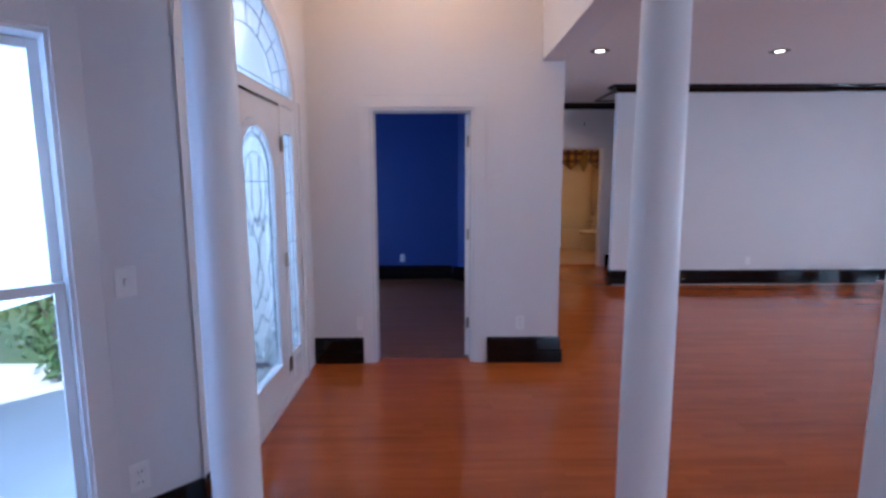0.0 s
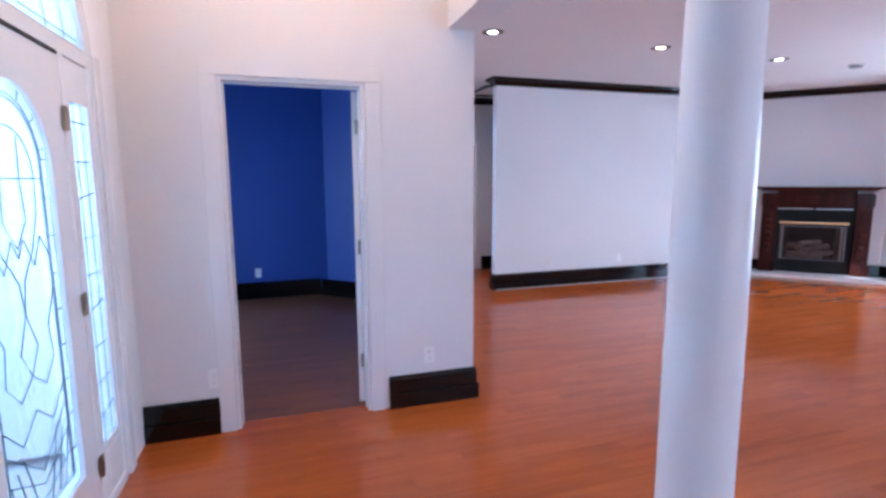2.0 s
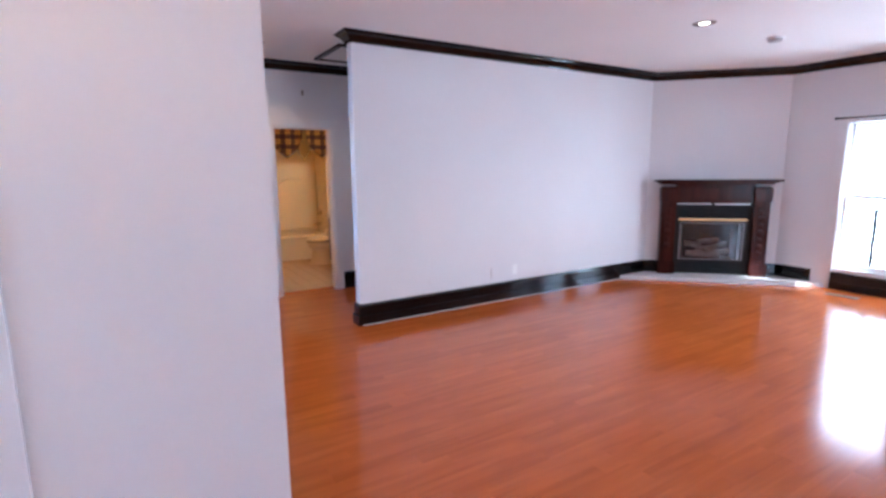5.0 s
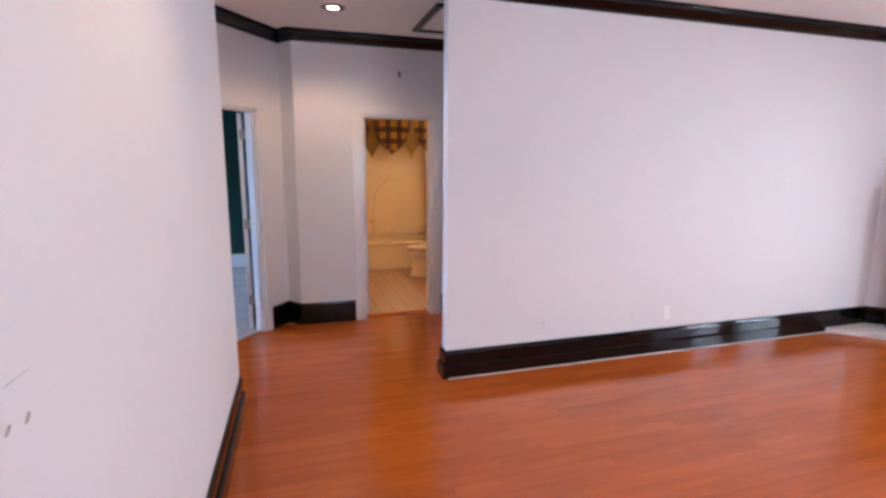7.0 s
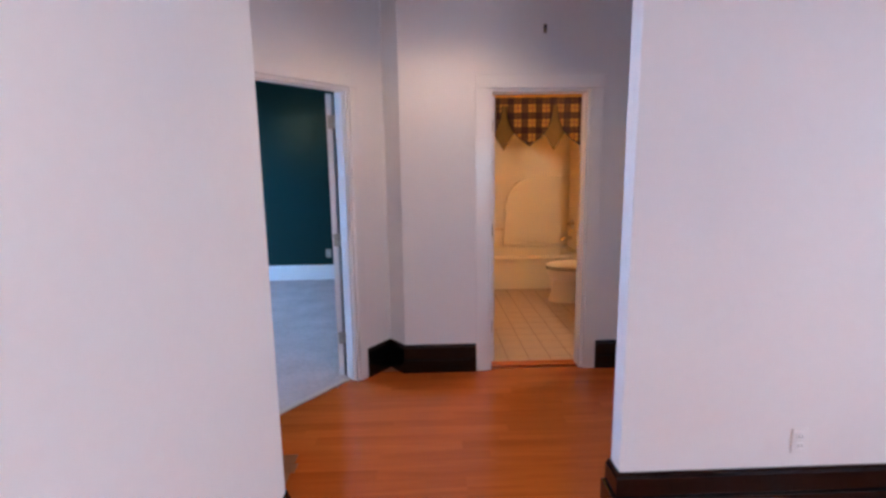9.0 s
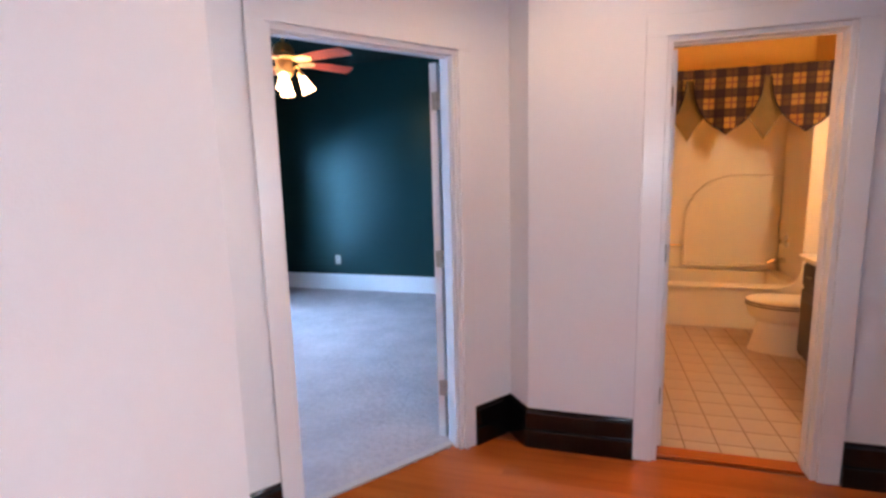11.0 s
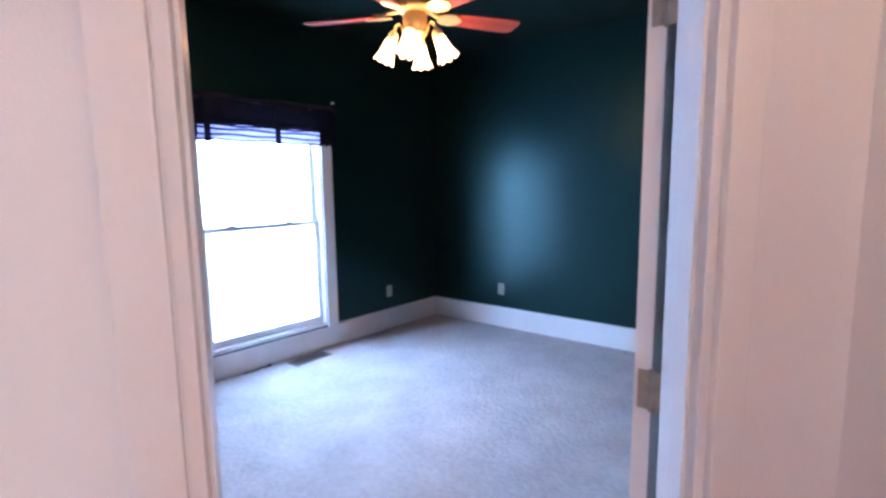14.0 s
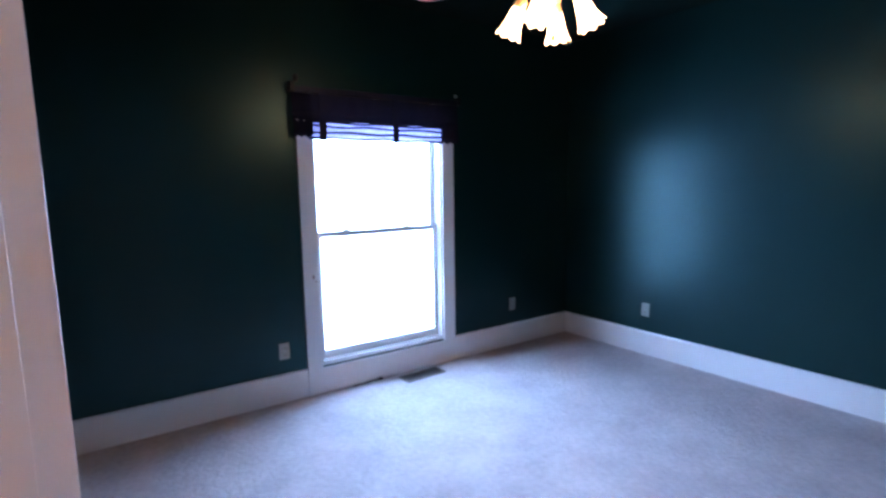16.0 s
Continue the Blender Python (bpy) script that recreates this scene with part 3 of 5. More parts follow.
def bm_hinge():
    bm = bm_box(-0.030, 0.002, -0.0015, 0.0015, -0.045, 0.045, 0.001)
    bm_box(-0.002, 0.030, -0.0015, 0.0015, -0.045, 0.045, 0.001, bm)
    cyl = bm_rev([(0.0, -0.05), (0.0065, -0.048), (0.0065, 0.048), (0.0, 0.05)], 10)
    me = bpy.data.meshes.new("tmp"); cyl.to_mesh(me); cyl.free(); bm.from_mesh(me); bpy.data.meshes.remove(me)
    for z in (-0.028, 0.0, 0.028):
        for x in (-0.02, 0.02):
            bm_box(x - 0.003, x + 0.003, 0.001, 0.003, z - 0.003, z + 0.003, 0, bm)
    return bm


def doorway(name, pose_m, w, h, depth, leaf_side, leaf_angle, label, cw=0.105, face=None):
    """Lined doorway: x along the opening, y out to the front; the leaf hangs at the back on one side, turned open by an angle."""
    d = thing(name, pose_m, label, "door", kind="structure")
    for bm in bm_casing(w, h, cw, 0.0, 1) + bm_casing(w, h, cw, -depth, -1):
        part("casing", bm, M_TRIM, d)
    jt = 0.018
    part("jamb", bm_box(-0.004, jt, -depth - 0.002, 0.002, 0, h + 0.004, 0.002), M_TRIM, d)
    part("jamb", bm_box(w - jt, w + 0.004, -depth - 0.002, 0.002, 0, h + 0.004, 0.002), M_TRIM, d)
    part("jamb", bm_box(jt, w - jt, -depth - 0.002, 0.002, h - jt, h + 0.004, 0.002), M_TRIM, d)
    st = -depth + 0.045
    part("stop", bm_box(jt, jt + 0.008, st, st + 0.035, 0, h - jt, 0.002), M_TRIM, d)
    part("stop", bm_box(w - jt - 0.008, w - jt, st, st + 0.035, 0, h - jt, 0.002), M_TRIM, d)
    part("stop", bm_box(jt + 0.008, w - jt - 0.008, st, st + 0.035, h - jt - 0.008, h - jt, 0.002), M_TRIM, d)
    lw = w - 2 * jt - 0.006
    if leaf_side:
        hx = jt + 0.002 if leaf_side < 0 else w - jt - 0.002
        piv = pose(hx - (0.014 if face else 0.0), -depth - (0.046 if face else 0.006), 0.008, 0, 0, leaf_angle)
        bm = bm_leaf(lw, h - jt - 0.014, 0.038)
        if leaf_side > 0:
            bmesh.ops.transform(bm, matrix=Matrix.Diagonal((-1, 1, 1, 1)), verts=bm.verts[:])
        leaf = part("leaf", bm, [M_TRIM, face] if face else M_TRIM, d, "open panel door, white edge and room side, dark green face" if face else "white painted panel door standing open")
        if face:
            for p in leaf.data.polygons:
                if p.normal.y > 0.5:
                    p.material_index = 1
        leaf.matrix_local = piv
        sx = 1 if leaf_side < 0 else -1
        for y in (-0.0, 0.040):
            k = part("knob", bm_knob(), M_ABRASS, leaf, "antique brass knob", True)
            k.matrix_local = pose(sx * (lw - 0.06), y, 0.94, -90 if y > 0 else 90)
        for z in ((0.30, 1.03, 1.85) if face else (0.30, 1.06, 1.82)):
            hg = part("hinge", bm_hinge(), M_NICKEL, d, "worn nickel hinge")
            hg.matrix_local = pose(hx, -depth - 0.006, z, 0, 0, leaf_angle * 0.5 + (90 if leaf_side > 0 else -90))
            if face:
                hg.matrix_local = pose(hx - 0.012, -depth - 0.043, z, 0, 0, leaf_angle + 90)
    return d


doorway("door_1", wall_pose((0.495, 3.93, 0), (-1, 0)), 0.805, 2.062, 0.13, -1, -103, "white cased doorway into the blue bedroom, door open", 0.098)
for _z in (1.087, 0.373):
    part("keeper_plate", bm_box(0.7835, 0.7865, -0.075, -0.045, _z - 0.045, _z + 0.045, 0.001), M_ABRASS, bpy.data.objects["door_1"], "dull brass plate on the jamb")
_p = g_at(0.357)
doorway("door_2", wall_pose((_p[0], _p[1], 0), GD), 0.908, 2.062, 0.104, -1, -143, "white cased doorway into the green bedroom, door open", 0.079, face=M_GREEN)
doorway("door_3", wall_pose((3.045, 8.655, 0), (-1, 0)), 0.711, 2.062, 0.13, 1, 92, "white cased doorway into the bathroom, door open", 0.098)
structure("threshold_green_room", bm_prism([g_at(0.377, -0.06), g_at(1.245, -0.06), g_at(1.245, -0.10), g_at(0.377, -0.10)][::-1], -0.008, 0.010), M_MARBLETHR, "pale carpet edge strip in the doorway", "threshold")
structure("threshold_bathroom", bm_box(2.354, 3.025, 8.70, 8.79, -0.008, 0.010, 0.004), M_FLOOR, "red-brown wooden threshold", "threshold")


# ---- columns ----
def column(x, y):
    c = thing("column", pose(x, y, 0), "smooth white tapered round column standing in the foyer", "column", "foyer columns")
    part("shaft", bm_rev([(0.0, 0.0), (0.100, 0.0), (0.100, 0.5), (0.098, 1.0), (0.0945, 1.5), (0.090, 2.0), (0.085, 2.34), (0.0, 2.345)], 48), M_COLUMN, c, smooth=True)
    part("capital", bm_rev([(0.0, 2.30), (0.092, 2.30), (0.10, 2.315), (0.10, 2.33), (0.092, 2.345), (0.112, 2.375), (0.12, 2.39), (0.12, 2.42), (0.0, 2.42)], 40), M_COLUMN, c, smooth=True)
    return c


for _x, _y in ((1.075, 1.862), (-0.636, 1.875), (1.075, 0.69)):
    column(_x, _y)


# ---- front door ----
def arch_pts(cy, half, z0, rise, n=24):
    return [(cy + half * math.cos(math.pi * i / n), z0 + rise * math.sin(math.pi * i / n)) for i in range(n + 1)]


def bm_flat(poly, x0, x1, bm=None):
    """A plate in the y-z plane between x0 and x1."""
    bm = bm or bmesh.new()
    a = [bm.verts.new((x0, y, z)) for y, z in poly]
    b = [bm.verts.new((x1, y, z)) for y, z in poly]
    bm.faces.new(a); bm.faces.new(b[::-1])
    for i in range(len(poly)):
        j = (i + 1) % len(poly)
        bm.faces.new((a[i], b[i], b[j], a[j]))
    return bm


def bm_ring(outer, inner, x0, x1, bm=None):
    """A flat frame in the y-z plane between two outlines of equal point count."""
    bm = bm or bmesh.new()
    n = len(outer)
    vs = [[bm.verts.new((x, y, z)) for y, z in pl] for x in (x0, x1) for pl in (outer, inner)]
    for i in range(n):
        j = (i + 1) % n
        bm.faces.new((vs[0][i], vs[0][j], vs[1][j], vs[1][i]))
        bm.faces.new((vs[2][i], vs[3][i], vs[3][j], vs[2][j]))
        bm.faces.new((vs[0][i], vs[2][i], vs[2][j], vs[0][j]))
        bm.faces.new((vs[1][i], vs[1][j], vs[3][j], vs[3][i]))
    return bm


def lead(points, x, r=0.0022, bm=None):
    return bm_tube([(x, y, z) for y, z in points], r, 5, bm)


CY = 2.785           # centre line of the front door
XI = -0.81           # inner wall face
FD = thing("front_door", pose(0, 0, 0), "white front door with arched leaded glass, sidelights and transom", "door", kind="structure")
# spandrels that turn the wall's opening into an arch
_arch = arch_pts(CY - 0.005, 0.775, 2.06, 0.545)
structure("wall_arch_filler", bm_flat([(3.581, 2.06)] + [(y, z) for y, z in _arch] + [(1.969, 2.06), (1.969, 2.622), (3.581, 2.622)], XI - 0.149, XI - 0.002), M_WALL, "white wall filling above the arched transom", "wall")
# frame: posts, head and arch band
for _a, _b in ((3.545, 3.60), (1.95, 2.005), (3.235, 3.285), (2.265, 2.315)):
    part("post", bm_box(XI - 0.13, XI + 0.002, _a, _b, 0, 2.03, 0.003), M_TRIM, FD)
part("head", bm_box(XI - 0.13, XI + 0.003, 1.95, 3.60, 1.995, 2.065, 0.003), M_TRIM, FD)
# near-black strip stands in for the shadow line under the head
part("head_shadow_strip", bm_box(XI - 0.03, XI + 0.005, 2.33, 3.22, 1.983, 1.996), M_SLOT, FD, "dark strip painted as the shadow gap above the door")
part("arch_band", bm_ring(arch_pts(CY - 0.005, 0.835, 2.06, 0.60) , arch_pts(CY - 0.005, 0.745, 2.06, 0.515), XI - 0.12, XI + 0.006), M_TRIM, FD)
part("casing", bm_box(XI, XI + 0.016, 3.60, 3.68, 0, 2.06, 0.003), M_TRIM, FD)
part("transom_glass", bm_flat(arch_pts(CY - 0.005, 0.75, 2.06, 0.52), XI - 0.022, XI - 0.016), M_TEXGLASS, FD)
_t = bmesh.new()
for _k in (0.55, 0.78):
    lead(arch_pts(CY, 0.75 * _k, 2.065, 0.52 * _k), XI - 0.013, bm=_t)
for _i in range(1, 8):
    _an = math.pi * _i / 8
    lead([(CY + 0.42 * math.cos(_an), 2.065 + 0.29 * math.sin(_an)), (CY + 0.74 * math.cos(_an), 2.065 + 0.51 * math.sin(_an))], XI - 0.013, bm=_t)
lead([(CY - 0.74, 2.10), (CY + 0.74, 2.10)], XI - 0.013, bm=_t)
part("transom_leading", _t, M_LEAD, FD)


def sidelight(y0, y1):
    s = part("sidelight", bm_ring([(y0 - 0.035, 0.05), (y1 + 0.035, 0.05), (y1 + 0.035, 1.99), (y0 - 0.035, 1.99)], [(y0, 0.30), (y1, 0.30), (y1, 1.82), (y0, 1.82)], XI - 0.05, XI - 0.003), M_TRIM, FD, "white sidelight frame")
    part("pane", bm_box(XI - 0.020, XI - 0.014, y0 - 0.005, y1 + 0.005, 0.29, 1.83), M_TEXGLASS, s)
    b = bmesh.new()
    for f in (0.28, 0.72):
        lead([(y0 + f * (y1 - y0), 0.30), (y0 + f * (y1 - y0), 1.82)], XI - 0.011, bm=b)
    for i in range(9):
        z = 0.42 + i * 0.165
        lead([(y0, z), (y1, z + (0.03 if i % 3 == 0 else 0.0))], XI - 0.011, bm=b)
    part("leading", b, M_LEAD, s)
    part("sill_panel", bm_box(XI - 0.04, XI + 0.004, y0 + 0.02, y1 - 0.02, 0.10, 0.27, 0.006), M_TRIM, s)


sidelight(3.315, 3.52)
sidelight(2.035, 2.24)
part("kick_board", bm_box(XI - 0.10, XI + 0.006, 1.99, 3.56, 0.0, 0.05, 0.003), M_TRIM, FD)
_gl = [(CY - 0.285, 0.30), (CY + 0.285, 0.30)] + arch_pts(CY, 0.285, 1.55, 0.275)
# the leaf: outline points matched to the glass outline
_leafout = [(CY - 0.452, 0.055), (CY + 0.452, 0.055)] + [(max(CY - 0.452, min(CY + 0.452, CY + 0.64 * math.cos(math.pi * i / 24))), min(1.983, 1.60 + 0.55 * math.sin(math.pi * i / 24))) for i in range(25)]
LEAF = part("leaf", bm_ring(_leafout, _gl, XI - 0.05, XI - 0.002), M_TRIM, FD, "white front door leaf")
_in = [(CY + (y - CY) * 0.955, 1.0 + (z - 1.0) * 0.985) for y, z in _gl]
_out = [(CY + (y - CY) * 1.10, 1.0 + (z - 1.0) * 1.04) for y, z in _gl]
part("glass_moulding", bm_ring(_out, _in, XI - 0.006, XI + 0.010), M_TRIM, LEAF)
part("pane", bm_flat(_gl, XI - 0.020, XI - 0.014), M_TEXGLASS, LEAF)
_b = bmesh.new()
def gl_in(f):
    """The outline of the glass moved inwards by f."""
    return [(CY - 0.285 + f, 0.30 + f), (CY + 0.285 - f, 0.30 + f)] + arch_pts(CY, 0.285 - f, 1.55, 0.275 - f)


for _f in (0.052, 0.066):
    _bor = gl_in(_f)
    lead(_bor + [_bor[0]], XI - 0.011, 0.0024, _b)
for _i in range(9):
    _z = 0.45 + _i * 0.14
    for _sg in (-1, 1):
        lead([(CY + _sg * 0.233, _z), (CY + _sg * 0.285, _z)], XI - 0.011, bm=_b)
for _i in range(7):
    _an = math.pi * (_i + 0.5) / 7
    lead([(CY + 0.233 * math.cos(_an), 1.55 + 0.223 * math.sin(_an)), (CY + 0.285 * math.cos(_an), 1.55 + 0.275 * math.sin(_an))], XI - 0.011, bm=_b)
lead(arch_pts(CY, 0.165, 1.50, 0.17), XI - 0.011, bm=_b)
for _sg in (-1, 1):
    lead([(CY + _sg * 0.165, 1.50), (CY + _sg * 0.155, 1.38), (CY + _sg * 0.10, 1.26), (CY + _sg * 0.02, 1.16), (CY, 1.05)], XI - 0.011, bm=_b)
    lead([(CY + _sg * 0.07, 1.64), (CY + _sg * 0.06, 1.50), (CY + _sg * 0.075, 1.36), (CY, 1.27)], XI - 0.011, bm=_b)
    lead([(CY + _sg * 0.219, 1.22), (CY + _sg * 0.16, 1.30), (CY + _sg * 0.10, 1.20), (CY + _sg * 0.04, 1.30), (CY, 1.24)], XI - 0.011, bm=_b)
    lead([(CY + _sg * 0.219, 1.10), (CY + _sg * 0.15, 0.98), (CY + _sg * 0.17, 0.86), (CY + _sg * 0.09, 0.78), (CY, 0.84)], XI - 0.011, bm=_b)
    lead([(CY, 1.05), (CY + _sg * 0.06, 0.93), (CY, 0.84)], XI - 0.011, bm=_b)
    lead([(CY + _sg * 0.219, 0.74), (CY + _sg * 0.11, 0.64), (CY, 0.72)], XI - 0.011, bm=_b)
    for _k in range(3):
        lead([(CY + _sg * 0.219, 0.66 - 0.10 * _k), (CY + _sg * 0.0, 0.50 - 0.05 * _k)], XI - 0.011, bm=_b)
        lead([(CY + _sg * (0.04 + 0.06 * _k), 0.366), (CY + _sg * (0.12 + 0.045 * _k), 0.60 - 0.02 * _k)], XI - 0.011, bm=_b)
lead([(CY - 0.219, 1.50), (CY + 0.219, 1.50)], XI - 0.011, 0.002, _b)
part("leading", _b, M_LEAD, LEAF)
for _z in (0.25, 0.98, 1.74):
    _k = part("hinge", bm_hinge(), M_ABRASS, FD, "small antique brass hinge")
    _k.matrix_local = pose(XI + 0.006, CY + 0.456, _z, 0, 0, 90)


# ---- windows ----
def sash(parent, x0, x1, z0, z1, y, rail=0.035, meet=None):
    s = part("sash", bmesh.new(), M_TRIM, parent)
    bm = bmesh.new()
    bm_box(x0, x0 + rail, y - 0.018, y + 0.018, z0, z1, 0.003, bm)
    bm_box(x1 - rail, x1, y - 0.018, y + 0.018, z0, z1, 0.003, bm)
    bm_box(x0 + rail, x1 - rail, y - 0.018, y + 0.018, z0, z0 + (meet or rail), 0.003, bm)
    bm_box(x0 + rail, x1 - rail, y - 0.018, y + 0.018, z1 - rail, z1, 0.003, bm)
    bm.to_mesh(s.data); bm.free()
    g = part("pane", bm_box(x0 + rail - 0.004, x1 - rail + 0.004, y - 0.003, y + 0.003, z0 + 0.03, z1 - 0.03), M_GLASS, s)
    g.visible_shadow = False
    return s


def hung_window(name, m, w, z0, z1, depth, label, mid, cw=0.11, apron=True, stool=True):
    """Double-hung window: x along the opening, y out into the room."""
    d = thing(name, m, label, "window", kind="structure")
    part("casing", bm_box(-cw, 0.0, 0.0, 0.020, z0 - 0.02, z1 + cw, 0.003), M_TRIM, d)
    part("casing", bm_box(w, w + cw, 0.0, 0.020, z0 - 0.02, z1 + cw, 0.003), M_TRIM, d)
    part("casing", bm_box(0.0, w, 0.0, 0.020, z1, z1 + cw, 0.003), M_TRIM, d)
    part("jamb", bm_box(-0.004, 0.014, -depth, 0.003, z0, z1, 0.002), M_TRIM, d)
    part("jamb", bm_box(w - 0.014, w + 0.004, -depth, 0.003, z0, z1, 0.002), M_TRIM, d)
    part("jamb", bm_box(0.014, w - 0.014, -depth, 0.003, z1 - 0.016, z1 + 0.004, 0.002), M_TRIM, d)
    part("sill", bm_box(0.0, w, -depth, 0.004, z0 - 0.004, z0 + 0.02, 0.002), M_TRIM, d)
    sash(d, 0.016, w - 0.016, mid - 0.026, z1 - 0.018, -0.115)
    lo = sash(d, 0.016, w - 0.016, z0 + 0.022, mid + 0.022, -0.072, meet=0.060)
    for x in (0.28 * w, 0.76 * w):
        part("sash_lock", bm_box(x - 0.025, x + 0.025, -0.085, -0.058, mid + 0.022, mid + 0.036, 0.004), M_TRIM, lo)
    return d


# green bedroom window: x runs from the far end (y = 10.30) towards the near end
GW = hung_window("window_1", wall_pose((*ww_at(1.485), 0), WWD), 1.063, 0.215, 2.05, 0.16, "white double-hung window reaching almost to the carpet", 1.152)
part("apron", bm_box(-0.11, 1.173, 0.0, 0.020, 0.0, 0.195, 0.003), M_TRIM, GW)
part("bracket", bm_box(1.10, 1.112, 0.020, 0.030, 0.86, 0.885, 0.002), M_ABRASS, GW)
part("bracket", bm_box(1.082, 1.094, 0.020, 0.030, 0.83, 0.845, 0.002), M_ABRASS, GW)
for _i, _y in enumerate(E_WINDOWS):
    hung_window("window_%d" % (_i + 2), wall_pose((8.3, _y - 0.37, 0), (0, 1)), 0.74, 0.24, 2.06, 0.16, "tall white living room window overlooking a railing", 1.16, cw=0.10)
    r = thing("curtain_rod", pose(8.27, _y, 2.10), "thin black curtain rod above a window", "curtain rod", "living room rods")
    part("rod", bm_tube([(-0.045, -0.46, 0), (-0.045, 0.46, 0)], 0.009, 8), M_IRON, r)
    for s in (-1, 1):
        part("bracket", bm_box(-0.05, 0.03, s * 0.43 - 0.006, s * 0.43 + 0.006, -0.012, 0.012, 0.002), M_IRON, r)
        e = part("finial", bm_rev([(0, -0.02), (0.014, -0.012), (0.018, 0.004), (0.01, 0.016), (0, 0.022)], 12), M_IRON, r, smooth=True)
        e.matrix_local = pose(-0.045, s * 0.475, 0, 90)
_dd = (-0.70711, -0.70711)
hung_window("window_5", wall_pose((W_DINE0[0] + _dd[0] * 0.385, W_DINE0[1] + _dd[1] * 0.385, 0), _dd), 1.015, 0.16, 2.01, 0.15, "tall white dining room window", 1.115, cw=0.085)
hung_window("window_6", wall_pose((-2.0, 6.33, 0), (0, -1)), 1.10, 0.35, 1.95, 0.16, "white bedroom window", 1.15)
# assumed windows, out of view, filling the south openings
for _i, _x in enumerate((2.45, 3.70, 4.95)):
    hung_window("window_%d" % (_i + 7), wall_pose((_x, -3.2, 0), (1, 0)), 1.0, 0.4, 2.3, 0.16, "unseen white window added in the front wall", 1.35)

# roman shade on the green bedroom window
RS = thing("roman_shade", wall_pose((ww_at(1.365)[0] + 0.022, ww_at(1.365)[1], 1.82), WWD), "gathered dark violet roman shade with straps", "window shade")
_w = 1.33
_bm = bmesh.new()
_nx, _rows = 40, [(0.115, 0.052), (0.14, 0.056), (0.17, 0.040), (0.20, 0.046), (0.30, 0.036)]


def draped(x0, x1, rows, wave):
    bm = bmesh.new()
    g = [[bm.verts.new((x0 + (x1 - x0) * i / _nx, o + wave * math.sin(i * 1.7 + z * 40), z + 0.006 * math.sin(i * 0.45 + z * 25))) for i in range(_nx + 1)] for z, o in rows]
    for a, b in zip(g, g[1:]):
        for i in range(_nx):
            bm.faces.new((a[i], a[i + 1], b[i + 1], b[i]))
    bmesh.ops.solidify(bm, geom=bm.faces[:], thickness=0.002)
    return bm


part("fabric", draped(0.0, _w, _rows, 0.004), M_SHADE, RS, smooth=True)
part("side_fold", draped(0.0, 0.17, [(0.0, 0.05), (0.04, 0.06), (0.12, 0.054)], 0.005), M_SHADE, RS, smooth=True)
part("side_fold", draped(1.20, _w, [(0.012, 0.05), (0.04, 0.06), (0.12, 0.054)], 0.005), M_SHADE, RS, smooth=True)
part("sheer", draped(0.15, 1.22, [(0.0, 0.020), (0.03, 0.034), (0.05, 0.022), (0.08, 0.036), (0.10, 0.022), (0.13, 0.034)], 0.004), M_SHEER, RS, "pale violet translucent fold", True)
for _z in (0.004, 0.045, 0.085, 0.112):
    part("fold_edge", bm_tube([(0.15 + 1.07 * i / 12, 0.046 + 0.002 * math.sin(i), _z + 0.005 * math.sin(i * 1.3 + _z * 60)) for i in range(13)], 0.0085, 6), M_SHADE, RS)
for _x in (0.57, 1.13):
    part("strap", bm_box(_x - 0.024, _x + 0.024, 0.058, 0.064, -0.014, 0.305, 0.002), M_SHADE, RS)
part("top_piping", bm_tube([(0.0, 0.058, 0.298), (_w, 0.058, 0.298)], 0.004, 6), M_IRON, RS, "thin shiny piping")
part("head_rail", bm_box(-0.01, _w + 0.01, 0.002, 0.06, 0.30, 0.335, 0.004), M_SHADE, RS)
for _x in (0.0, _w):
    part("bracket", bm_box(_x - 0.015, _x + 0.015, 0.0, 0.075, 0.30, 0.36, 0.004), M_IRON, RS)
_f = part("finial", bm_rev([(0, 0), (0.014, 0.0), (0.010, 0.014), (0.018, 0.03), (0.012, 0.046), (0, 0.05)], 12), M_IRON, RS, "dark turned finial", True)
_f.matrix_local = pose(_w - 0.03, 0.05, 0.36)
_f = part("finial", bm_rev([(0, 0), (0.012, 0.0), (0.012, 0.016), (0, 0.018)], 10), M_PLASTIC, RS, "pale plastic cap", True)
_f.matrix_local = pose(0.02, 0.05, 0.36)

